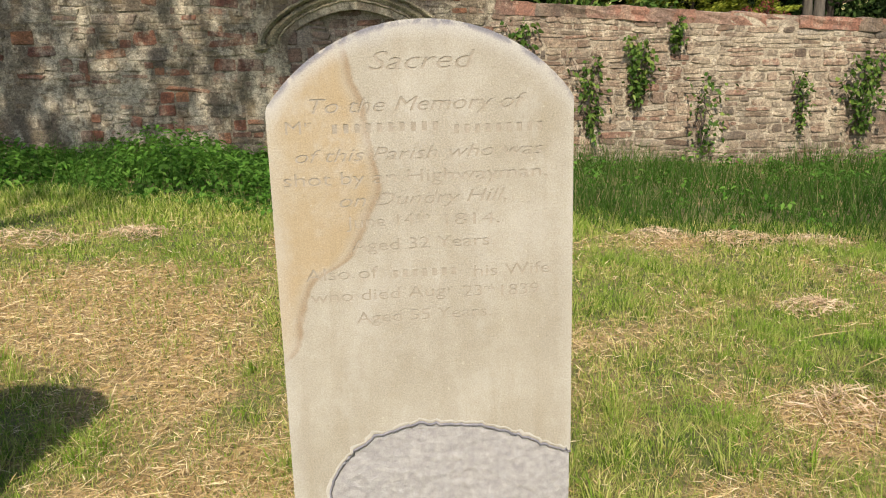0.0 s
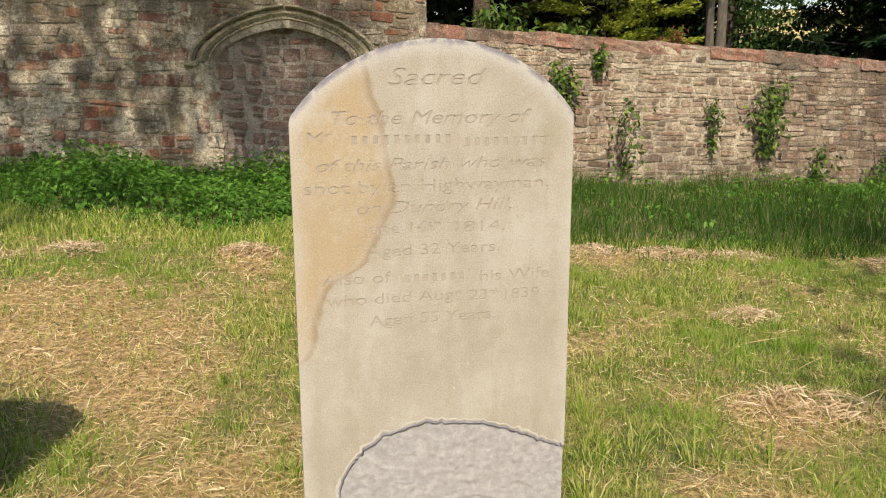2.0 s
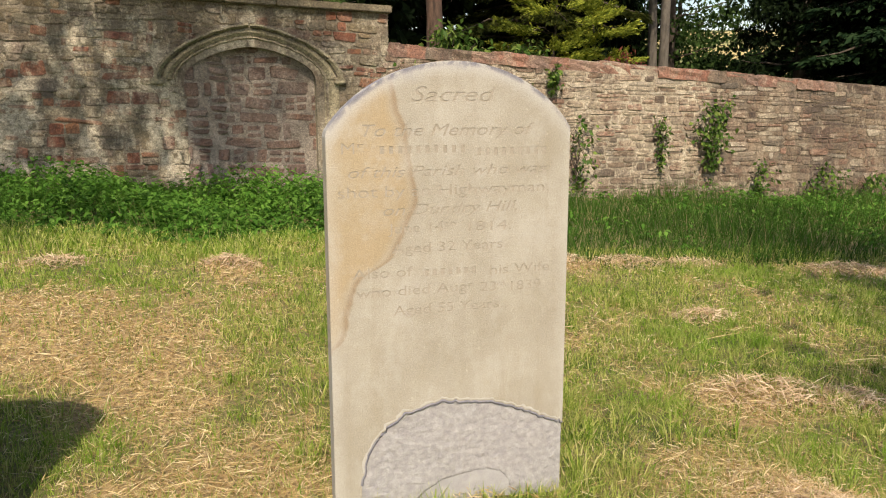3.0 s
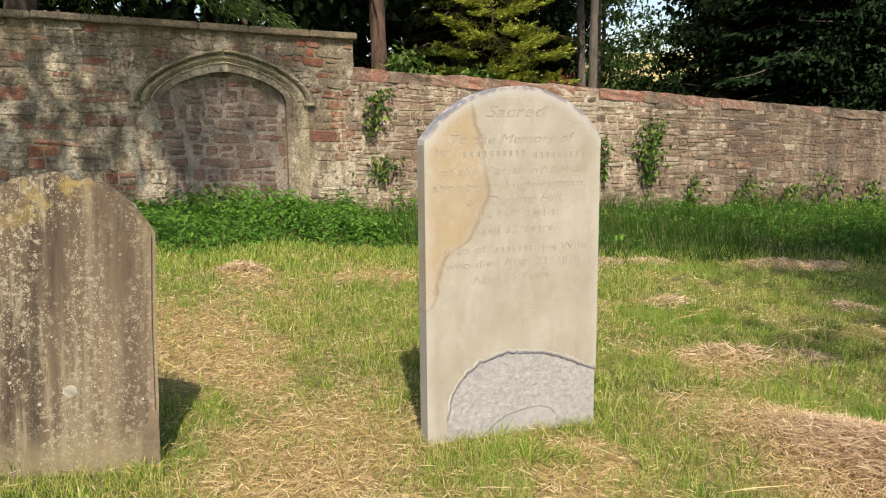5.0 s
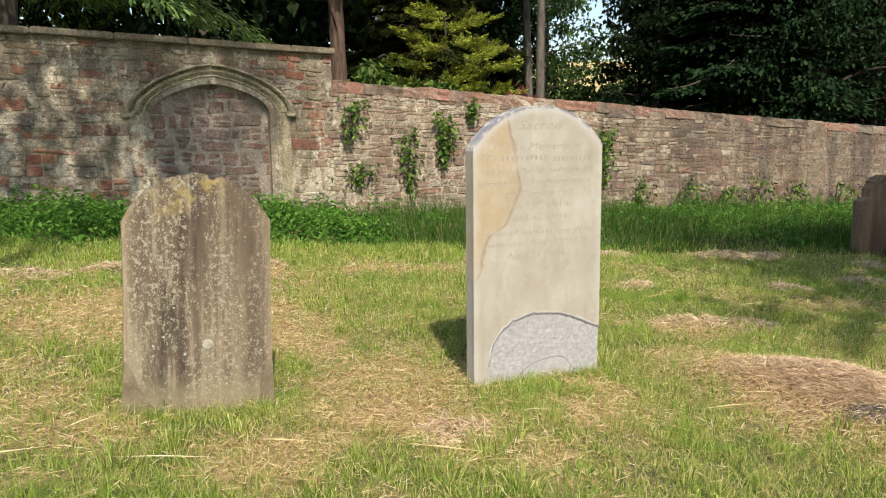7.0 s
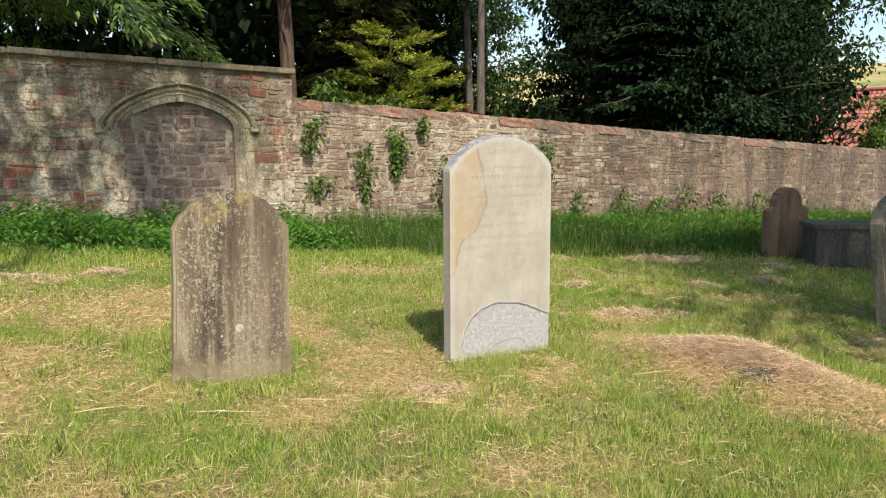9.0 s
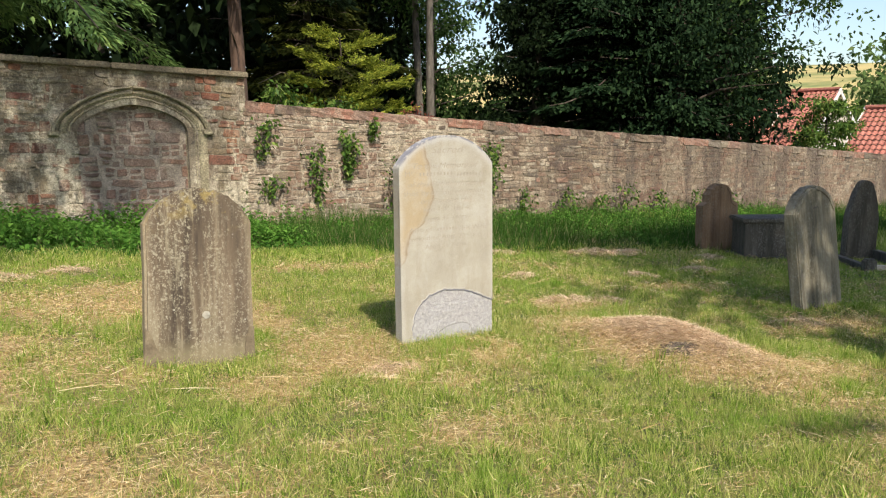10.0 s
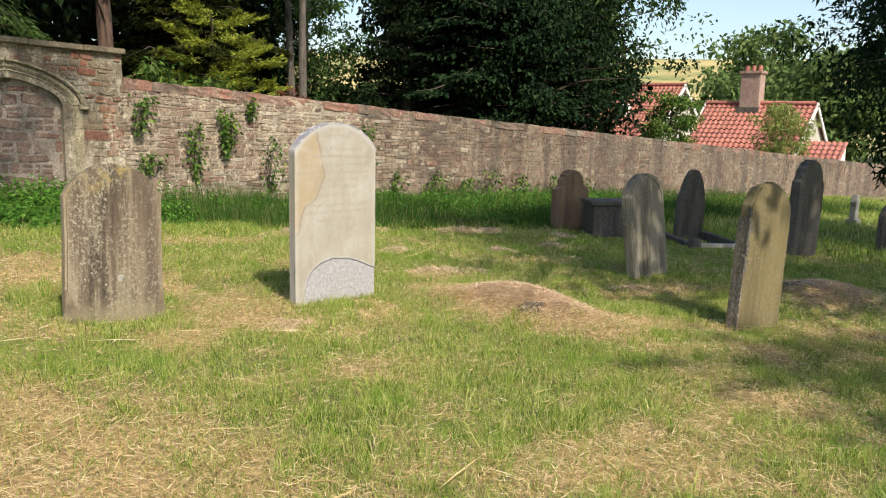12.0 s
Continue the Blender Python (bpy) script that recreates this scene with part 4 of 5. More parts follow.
# the lichened stone beside the main one
def second_gravestone():
    x, y = -1.665, 0.165
    z = float(ground_z(x, y)) + 0.03
    g = empty("gravestone", pose(x, y, z, -4.0, 2.8, -2))
    w, sh, top = 0.62, 0.815, 1.0
    rnd = random.Random(9)
    over = [(a + rnd.uniform(-0.003, 0.003), b + rnd.uniform(-0.006, 0.004)) for a, b in arc_top(w, sh, top, 34, 0.012)]
    over = [(a, b - (0.018 if 0.04 < a < 0.075 else 0)) for a, b in over]
    out = [(-w / 2, -0.2), (-w / 2 - 0.003, 0.2), (-w / 2 + 0.003, 0.5), (-w / 2, sh - 0.02)] + over + [(w / 2, sh - 0.02), (w / 2 - 0.003, 0.5), (w / 2 + 0.003, 0.2), (w / 2, -0.2)]
    part("slab", slab_bm(out, -0.045, 0.045, 0.014), M_S2, g)
    for side in (-1, 1):
        q = random.Random(6 + side)
        chip = [(side * (0.335 if side < 0 else 0.318), -0.15), (side * (0.325 if side < 0 else 0.314), 0.05), (side * 0.311, 0.21 if side < 0 else 0.17), (side * 0.285, 0.17), (side * 0.262, 0.10), (side * (0.20 if side < 0 else 0.255), 0.0), (side * (0.19 if side < 0 else 0.25), -0.15)]
        inner = chip[3:]
        jag = []
        for p0, p1 in zip(inner, inner[1:]):
            jag += [(p0[0] + (p1[0] - p0[0]) * t + q.uniform(-0.006, 0.006), p0[1] + (p1[1] - p0[1]) * t) for t in (0, 0.25, 0.5, 0.75)]
        part("repaired_corner", slab_bm(chip[:3] + jag + [inner[-1]], -0.055, -0.04, 0.003), M_CORNER, g, "paler mended corner at the foot")
    bm = bmesh.new()
    bmesh.ops.create_circle(bm, cap_ends=True, segments=11, radius=0.021)
    for v in bm.verts:
        v.co = Vector((v.co.x * 1.05 + rnd.uniform(-0.003, 0.003) + 0.03, -0.0475, v.co.y + 0.262 + rnd.uniform(-0.002, 0.002)))
    bmesh.ops.solidify(bm, geom=bm.faces[:], thickness=0.003)
    part("lichen_spot", bm, M_SPOT, g, "round white lichen spot")
    return tagged(g, "dark brown lichen-spotted headstone with rounded top", "gravestone")


second_gravestone()
simple_stone(*("brown", 6.62, 2.86, 0.72, 0.66, 0.93, 0.13, M_BROWN, "weathered red-brown headstone with shouldered round top"), turn=-4, nick=0.11, wear=0.014)
simple_stone(*("slotted", 3.74, -0.42, 0.68, 0.85, 1.06, 0.11, M_GREY, "grey streaked round-topped headstone leaning back"), turn=3, lean=-5, tip=-5, slot=True)
simple_stone(*("dark", 7.88, 1.48, 0.60, 0.55, 1.06, 0.1, M_SLATE, "dark slate headstone with pointed gothic top"), turn=-10, tip=3, gothic=True, inset=False)
simple_stone(*("olive", 2.42, -2.22, 0.50, 0.84, 1.13, 0.10, M_OLIVE, "olive-brown leaning headstone with flaking edge"), turn=-13, lean=-3, tip=7, nick=0.015, inset=False, flaking=True, wear=0.009)
simple_stone(*("tall", 7.8, -0.33, 0.66, 1.05, 1.34, 0.13, M_SLATE, "tall dark headstone with rounded top"), turn=-6, tip=3, inset=False, nick=0.05, wear=0.009)


simple_stone(*("edge", 10.0, -0.75, 0.5, 0.5, 0.72, 0.1, M_SLATE, "small dark headstone beneath the yew"), turn=-8, inset=False)


def chest_tomb():
    x, y = 6.75, 2.1
    z = float(ground_z(x, y))
    g = empty("chest_tomb", pose(x, y, z, 0, 0, -35))
    part("plinth", box_bm(-0.5, -0.32, -0.2, 0.5, 0.32, 0.05, 0.015), M_SLATE, g)
    part("chest", box_bm(-0.42, -0.26, 0.0501, 0.42, 0.26, 0.50, 0.01), M_SLATE, g)
    part("lid", box_bm(-0.46, -0.3, 0.5001, 0.46, 0.3, 0.56, 0.015), M_SLATE, g)
    return tagged(g, "low dark slate chest tomb on a plinth", "tomb")


chest_tomb()


def grave_kerb():
    x, y = 7.35, 1.0
    z = float(ground_z(x, y))
    g = empty("grave_kerb", pose(x, y, z, 0, 0, -38))
    part("kerb", box_bm(-0.4, -0.7, -0.1, -0.3, 0.7, 0.10, 0.01), M_SLATE, g)
    part("kerb", box_bm(0.3, -0.7, -0.1, 0.4, 0.7, 0.10, 0.01), M_SLATE, g)
    part("kerb", box_bm(-0.299, -0.7, -0.1, 0.299, -0.6, 0.10, 0.01), M_PALE, g)
    for sx in (-0.35, 0.35):
        part("corner_post", box_bm(sx - 0.07, -0.78, -0.1, sx + 0.07, -0.64, 0.19, 0.02), M_SLATE, g)
    return tagged(g, "dark stone kerb around a grave plot", "grave kerb")


grave_kerb()


def pinnacle():
    x, y = 15.3, 1.64
    z = float(ground_z(x, y))
    g = empty("grave_marker", pose(x, y, z))
    part("base", box_bm(-0.16, -0.12, -0.1, 0.16, 0.12, 0.12, 0.02), M_PALE, g)
    part("shaft", slab_bm([(-0.13, 0.12), (-0.1, 0.4), (-0.14, 0.5), (-0.06, 0.66), (0.06, 0.66), (0.14, 0.5), (0.1, 0.4), (0.13, 0.12)], -0.06, 0.06, 0.01), M_PALE, g)
    return tagged(g, "small pale stone grave marker in long grass", "grave marker")


pinnacle()


# ---- plants ----
def cards(p, d, side, length, width, bend=0.0):
    """Leaves: a folded rhombus from p along d, as (n, 4, 3)."""
    d = d / (np.linalg.norm(d, axis=1, keepdims=True) + 1e-9)
    side = side - d * np.sum(side * d, axis=1, keepdims=True)
    side = side / (np.linalg.norm(side, axis=1, keepdims=True) + 1e-9)
    length, width = np.reshape(length, (-1, 1)), np.reshape(width, (-1, 1))
    tip = p + d * length
    tip[:, 2] -= bend * length[:, 0]
    m = p + d * length * 0.42
    return np.stack([p, m + side * width / 2, tip, m - side * width / 2], axis=1)


def unit(n, g):
    v = g.normal(size=(n, 3))
    return v / np.linalg.norm(v, axis=1, keepdims=True)


def make_tree(x, y, height, label, seed, trunk_r, bark, leaf, style, crown0, spread, limbs, leaves, leaf_len, leaf_w, droop=0.25, lean=(0, 0)):
    """A tree of trunk, branches and crown. style: 'spray' layers of drooping sprays, 'clump' for rounded leafy clumps."""
    g = np.random.default_rng(seed)
    z0 = float(ground_z(x, y))
    t = empty("tree", pose(x, y, z0))
    v, f = [], []
    pts = [(lean[0] * u * height + 0.12 * math.sin(u * 5 + seed), lean[1] * u * height + 0.1 * math.cos(u * 4 + seed), -0.3 + u * height) for u in np.linspace(0, 1, 9)]
    tall = [tuple(np.interp(u, np.linspace(0, 1, 9), [p[k] for p in pts]) for k in range(3)) for u in np.linspace(0, 1, 60)]
    tube(v, f, tall, trunk_r, trunk_r * 0.2, 14)
    v = [(p[0] + 0.10 * trunk_r * q.x, p[1] + 0.10 * trunk_r * q.y, p[2]) for p in v for q in [noise.noise_vector(Vector((p[0] * 9, p[1] * 9, p[2] * 1.6 + seed)))]]
    link_mesh("trunk", v, f, bark, t, smooth=True)
    v, f = [], []
    out = []
    for i in range(limbs):
        u = crown0 + (0.98 - crown0) * (i + g.uniform(0, 1)) / limbs
        c = np.array([np.interp(u, np.linspace(0, 1, 9), [p[k] for p in pts]) for k in range(3)])
        a = i * 2.4 + g.uniform(-0.5, 0.5)
        if style != "clump":
            reach = spread * (1 - 0.8 * (u - crown0) / (1 - crown0)) * g.uniform(0.4, 1.1)
            rise = 0.12
        else:
            reach = spread * math.sqrt(max(0.08, 1 - (2 * (u - crown0) / (1 - crown0) - 0.9) ** 2)) * g.uniform(0.55, 1.05)
            rise = 0.35
        path = []
        for s in np.linspace(0, 1, 6):
            path.append((c[0] + math.cos(a) * reach * s, c[1] + math.sin(a) * reach * s, c[2] + reach * (rise * s - droop * s * s) + 0.05 * g.normal()))
        tube(v, f, path, trunk_r * 0.28 * (1.1 - u), 0.008, 5)
        path = np.array(path)
        n = max(8, int(leaves / limbs * (0.4 + reach / spread)))
        if style == "spray":
            s = g.uniform(0.15, 1, n) ** 0.7
            along = np.stack([np.interp(s, np.linspace(0, 1, 6), path[:, k]) for k in range(3)], -1)
            away = np.array([math.cos(a), math.sin(a), 0.0])
            side = np.array([-math.sin(a), math.cos(a), 0.0])
            off = g.normal(size=n) * 0.22 * spread * (1.1 - s) * 0.8
            p = along + side * off[:, None] + away * np.abs(off)[:, None] * 0.4
            p[:, 2] -= np.abs(off) * droop * 0.9 + g.uniform(0, 0.10, n) * (1 + 2 * droop)
            d = away * 0.9 + side * np.sign(off)[:, None] * 0.6 + unit(n, g) * 0.5
            d[:, 2] -= droop * 1.1
            out.append(cards(p, d, unit(n, g) * 0.5 + np.array([0, 0, 0.0]) + side, leaf_len * g.uniform(0.6, 1.4, n), leaf_w * g.uniform(0.7, 1.3, n), 0.15))
        elif style == "plume":
            k = 5
            per = n // k
            away = np.array([math.cos(a), math.sin(a), 0.0])
            side = np.array([-math.sin(a), math.cos(a), 0.0])
            for q in range(k):
                s = g.uniform(0.3, 1.0)
                root = np.array([np.interp(s, np.linspace(0, 1, 6), path[:, m]) for m in range(3)])
                axis = away * g.uniform(0.6, 1.0) + side * g.uniform(-0.8, 0.8) + np.array([0, 0, g.uniform(-0.1, 0.3)])
                axis = axis / np.linalg.norm(axis)
                long = g.uniform(0.5, 1.1) * (0.6 + 0.18 * spread)
                u = g.uniform(0, 1, per)
                fat = 0.085 * (1 - u) ** 0.7 + 0.015
                p = root + axis * (u * long)[:, None] + g.normal(size=(per, 3)) * fat[:, None] * np.array([1.2, 1.2, 0.45])
                p[:, 2] += 0.16 * long * u * u
                out.append(cards(p, axis + unit(per, g) * 0.55, unit(per, g), leaf_len * g.uniform(0.6, 1.4, per), leaf_w * g.uniform(0.7, 1.3, per), -0.1))
        else:
            k = 5
            per = n // k
            for q in range(k):
                s = g.uniform(0.35, 1.05)
                c2 = np.array([np.interp(s, np.linspace(0, 1, 6), path[:, m]) for m in range(3)]) + g.normal(size=3) * reach * 0.16
                rr = g.uniform(0.10, 0.24) * spread
                dirs = unit(per, g)
                p = c2 + dirs * (rr * g.uniform(0.35, 1.0, (per, 1)) ** 0.6) * np.array([1.15, 1.15, 0.7])
                d = dirs * 0.6 + unit(per, g)
                d[:, 2] -= 0.4
                out.append(cards(p, d, unit(per, g), leaf_len * g.uniform(0.6, 1.4, per), leaf_w * g.uniform(0.7, 1.3, per), 0.2))
    tagged(link_mesh("limbwork", v, f, bark, t, smooth=True), kind="stuff")
    bulk("crown", np.concatenate(out), 4, leaf, t)
    return tagged(t, label, "tree")


WOOD = [
    # added out of view; its sparse crown dims the grass to the south-east
    (-0.5, -12.9, 12, "tall open-crowned tree behind the graves", 23, 0.25, M_BARK, L_BROAD, "clump", 0.6, 1.9, 36, 2600, 0.2, 0.12, 0.1),
    (4.5, 16.2, 13, "tall conifer with bare red-brown trunk behind the wall", 1, 0.24, M_BARKRED, L_DARK, "spray", 0.42, 3.4, 60, 16000, 0.22, 0.05, 0.35),
    (12.3, 19.7, 15, "tall slim tree with bare grey trunk", 2, 0.16, M_BARKGREY, L_BROAD, "clump", 0.42, 2.6, 40, 9000, 0.13, 0.08, 0.1),
    (11.6, 17.9, 15, "tall leaning tree with bare grey trunk", 3, 0.16, M_BARKGREY, L_BROAD, "clump", 0.42, 2.6, 40, 9000, 0.13, 0.08, 0.1, (0.03, 0)),
    (8.0, 17.2, 4.9, "golden-green conifer with feathery upswept sprays", 4, 0.08, M_BARK, L_GOLD, "plume", 0.10, 2.7, 26, 34000, 0.10, 0.034, 0.12),
    (9.3, 17.6, 4.3, "golden-green conifer with feathery upswept sprays", 24, 0.07, M_BARK, L_GOLD, "plume", 0.10, 2.1, 17, 16000, 0.10, 0.034, 0.15),
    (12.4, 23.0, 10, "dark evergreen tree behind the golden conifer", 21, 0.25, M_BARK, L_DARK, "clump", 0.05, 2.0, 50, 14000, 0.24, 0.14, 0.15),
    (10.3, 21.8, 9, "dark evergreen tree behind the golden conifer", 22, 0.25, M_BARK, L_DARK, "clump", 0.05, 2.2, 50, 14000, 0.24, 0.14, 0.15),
    (8.4, 20.0, 11, "olive conifer behind the golden one", 14, 0.2, M_BARK, L_OLIVE, "spray", 0.1, 4.4, 90, 54000, 0.18, 0.06, 0.25),
    (-2.6, 11.2, 11, "dark conifer with drooping branches over the wall", 5, 0.3, M_BARK, L_FROND, "spray", 0.38, 6.3, 64, 56000, 0.125, 0.038, 0.42),
    (-8.0, 12.0, 11, "dark conifer with drooping branches over the wall", 6, 0.3, M_BARK, L_FROND, "spray", 0.36, 5.6, 50, 20000, 0.16, 0.055, 0.38),
    (18.8, 16.4, 9, "broad dark yew with level sprays behind the wall", 7, 0.4, M_BARK, L_YEW, "spray", 0.04, 6.4, 120, 46000, 0.24, 0.14, 0.2),
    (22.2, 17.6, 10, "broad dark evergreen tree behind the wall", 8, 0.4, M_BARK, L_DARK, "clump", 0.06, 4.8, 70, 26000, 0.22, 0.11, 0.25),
    (19.2, 14.0, 11, "spreading dark tree with arching branches", 9, 0.3, M_BARK, L_YEW, "clump", 0.10, 3.8, 64, 30000, 0.15, 0.085, 0.15),
    (20.6, 13.3, 10, "leafy tree with branches arching over the wall", 19, 0.22, M_BARK, L_BROAD, "clump", 0.36, 4.2, 28, 7000, 0.15, 0.09, 0.15),
    (12.1, -1.7, 8, "dark yew with foliage near the ground", 10, 0.35, M_BARK, L_YEW, "clump", 0.12, 2.7, 150, 64000, 0.12, 0.045, 0.2),
    (4.5, -7.0, 12.5, "broad tree shading the far graves", 11, 0.3, M_BARK, L_BROAD, "clump", 0.33, 4.0, 90, 15500, 0.20, 0.12, 0.1),
    (9.6, -6.4, 12.5, "broad tree shading the far graves", 15, 0.3, M_BARK, L_BROAD, "clump", 0.33, 3.8, 80, 14000, 0.17, 0.10, 0.1),
    (14.2, 21.5, 14, "slim leafy tree with a bare lower trunk", 16, 0.16, M_BARK, L_BROAD, "clump", 0.12, 2.4, 44, 6500, 0.15, 0.09, 0.1),
    (16.6, 18.4, 8, "dark evergreen tree behind the wall", 18, 0.3, M_BARK, L_DARK, "clump", 0.05, 2.2, 50, 18000, 0.17, 0.09, 0.25),
    (16.2, 24.5, 8, "leafy tree in the gap of the wood", 17, 0.16, M_BARK, L_BROAD, "clump", 0.1, 2.6, 30, 7000, 0.18, 0.11, 0.1),
    # added out of view to dapple the arch; leans to keep its trunk's shadow aside
    (-9.0, -7.0, 20, "tall leaning narrow-crowned tree behind the graves", 25, 0.15, M_BARK, L_BROAD, "clump", 0.89, 1.5, 22, 480, 0.24, 0.15, 0.1, (0.27, 0)),
    (-5.8, 0.8, 12.5, "tall open-crowned tree beside the path", 12, 0.3, M_BARK, L_BROAD, "clump", 0.58, 4.2, 36, 2700, 0.24, 0.15, 0.1),
    (-9.8, -2.0, 13, "tall open-crowned tree beside the path", 13, 0.3, M_BARK, L_BROAD, "clump", 0.5, 4.0, 36, 5000, 0.24, 0.15, 0.1),
]
for row in WOOD:
    make_tree(*row)
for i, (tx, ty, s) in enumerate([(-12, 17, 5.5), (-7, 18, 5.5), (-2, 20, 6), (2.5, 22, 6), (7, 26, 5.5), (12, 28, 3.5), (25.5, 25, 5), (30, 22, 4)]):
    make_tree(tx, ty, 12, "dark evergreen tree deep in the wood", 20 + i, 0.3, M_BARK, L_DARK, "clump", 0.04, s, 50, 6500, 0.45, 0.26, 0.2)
for i, (tx, ty, h, s) in enumerate([(70, 31, 8, 5), (78, 33, 13, 7.5), (72, 24, 10, 6), (60, 30, 5, 4.5), (47, 29, 5.5, 3.5), (88, 22, 14, 8), (95, 40, 11, 7)]):
    make_tree(tx, ty, h, "pale green tree beyond the houses", 40 + i, 0.3, M_BARK, L_FAR, "clump", 0.1, s, 40, 6000, 0.55, 0.36, 0.1)
for i, (tx, ty, h, s) in enumerate([(13.4, 22.5, 3.4, 2.2), (17.0, 24.0, 3.6, 2.6), (20.5, 25.5, 4, 2.8), (10.2, 22.5, 3.2, 2.2)]):
    make_tree(tx, ty, h, "dark shrub in the wood behind the wall", 80 + i, 0.08, M_BARK, L_SHADE, "clump", 0.05, s, 30, 4500, 0.2, 0.12, 0.1)
make_tree(24.6, 12.0, 3.8, "small garden tree before the red roof", 61, 0.08, M_BARK, L_IVY, "clump", 0.25, 1.35, 30, 5000, 0.15, 0.075, 0.0)
make_tree(28.4, 9.3, 3.7, "feathery yellow-green garden shrub", 62, 0.06, M_BARK, L_FEATHER, "clump", 0.2, 1.15, 30, 5000, 0.16, 0.045, -0.3)
make_tree(3.2, 10.2, 2.7, "glossy laurel bush behind the low wall", 63, 0.05, M_BARK, L_IVY, "clump", 0.3, 0.8, 24, 1600, 0.12, 0.05, 0.0)
make_tree(4.4, 10.2, 2.5, "glossy laurel bush behind the low wall", 64, 0.05, M_BARK, L_IVY, "clump", 0.3, 0.7, 24, 1200, 0.12, 0.05, 0.0)
make_tree(6.05, 9.9, 2.3, "red-leaved shrub showing above the wall", 65, 0.05, M_BARK, L_RED, "clump", 0.4, 0.8, 20, 1500, 0.08, 0.03, 0.0)


# ---- weeds along the wall ----
def weed_edge(x):
    return 4.5 - 0.22 * np.clip(x, -2, 6) + 0.25 * np.sin(1.7 * x) + 0.12 * np.sin(4.1 * x + 1)


def build_nettles():
    g = np.random.default_rng(31)
    n = 10000
    x = g.uniform(-8, 15, n)
    y = weed_edge(x) + (7.85 - weed_edge(x)) * g.uniform(0, 1, n) ** 0.9
    keep = g.uniform(0, 1, n) < np.where((x > 1.5) & (x < 6.2), 0.10, np.where(x > 6.2, 0.6, 1.0))
    x, y = x[keep], y[keep]
    z = ground_z(x, y)
    rise = np.clip((y - weed_edge(x)) / 1.0, 0.25, 1)
    h = rise * g.uniform(0.18, 0.43, len(x)) * np.where(x > 2.5, 0.7, 1.0) * (0.75 + 0.35 * np.sin(2.9 * x + 1.1 * y))
    out = []
    for k in range(9):
        f = (k + 1) / 9
        a = g.uniform(0, 6.28, len(x))
        d = np.stack([np.cos(a), np.sin(a), g.uniform(-0.5, 0.25, len(x))], -1)
        p = np.stack([x, y, z + h * f], -1) + d * 0.02 + g.normal(size=(len(x), 3)) * 0.02
        side = np.stack([-np.sin(a), np.cos(a), g.uniform(-0.3, 0.3, len(x))], -1)
        out.append(cards(p, d, side, g.uniform(0.045, 0.095, len(x)), g.uniform(0.026, 0.055, len(x)), 0.3))
    return tagged(bulk("nettles", np.concatenate(out), 4, L_NETTLE), "dense green nettles and weeds along the wall foot", "weeds", kind="stuff")


build_nettles()


def build_tall_grass():
    g = np.random.default_rng(32)
    n = 60000
    x = g.uniform(-6, 22, n)
    lo = weed_edge(x) - 0.25
    y = lo + (7.8 - lo) * g.uniform(0, 1, n) ** 1.3
    keep = g.uniform(0, 1, n) < np.where(x > 1.2, 1.0, 0.18)
    x, y = x[keep], y[keep]
    h = (0.7 + 0.35 * np.sin(2.2 * x + 2 * np.sin(1.1 * y))) * g.uniform(0.15, 0.48, len(x)) * np.clip((y - weed_edge(x) + 0.6) / 1.0, 0.35, 1)
    a, b = g.uniform(0, 6.28, len(x)), g.uniform(0, 6.28, len(x))
    w, lean = g.uniform(0.006, 0.012, len(x)), g.uniform(0.1, 0.7, len(x))
    root = np.stack([x, y, ground_z(x, y)], -1)
    s = np.stack([np.cos(a) * w / 2, np.sin(a) * w / 2, np.zeros(len(x))], -1)
    tip = root + np.stack([np.cos(b) * lean * h, np.sin(b) * lean * h, h], -1)
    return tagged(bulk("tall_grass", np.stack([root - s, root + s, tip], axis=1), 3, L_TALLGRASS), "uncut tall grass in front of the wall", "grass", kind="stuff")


build_tall_grass()


def wall_plant(name, x, z, w, h, count, size, leaf, label, seed, depth=0.12):
    """A climber or shrub that clings to the wall face."""
    g = np.random.default_rng(seed)
    t = empty(name, pose(x, WALL_Y - 0.02, z))
    v, f = [], []
    out = []
    for s in range(5):
        a = g.uniform(-0.5, 0.5)
        path = [(0 + w * 0.25 * g.normal() * u + a * w * u * 0.7, -0.015 - depth * 0.4 * u, -h / 2 + h * u) for u in np.linspace(0, 1, 6)]
        tube(v, f, path, 0.009, 0.003, 5)
        n = count // 8
        u = g.uniform(0, 1, n)
        path = np.array(path)
        p = np.stack([np.interp(u, np.linspace(0, 1, 6), path[:, k]) for k in range(3)], -1)
        fat = np.sin(np.pi * (0.12 + 0.8 * u))
        p += np.stack([g.normal(size=n) * w * 0.20 * fat, -np.abs(g.normal(size=n)) * depth * 0.6 * fat, g.normal(size=n) * 0.04], -1)
        d = unit(n, g) + np.array([0, -0.5, -0.5])
        out.append(cards(p, d, unit(n, g), size * g.uniform(0.6, 1.3, n), size * 0.75 * g.uniform(0.6, 1.2, n), 0.15))
    link_mesh("stem", v, f, M_BARK, t)
    bulk("leaves", np.concatenate(out), 4, leaf, t)
    return tagged(t, label, "climbing plant")


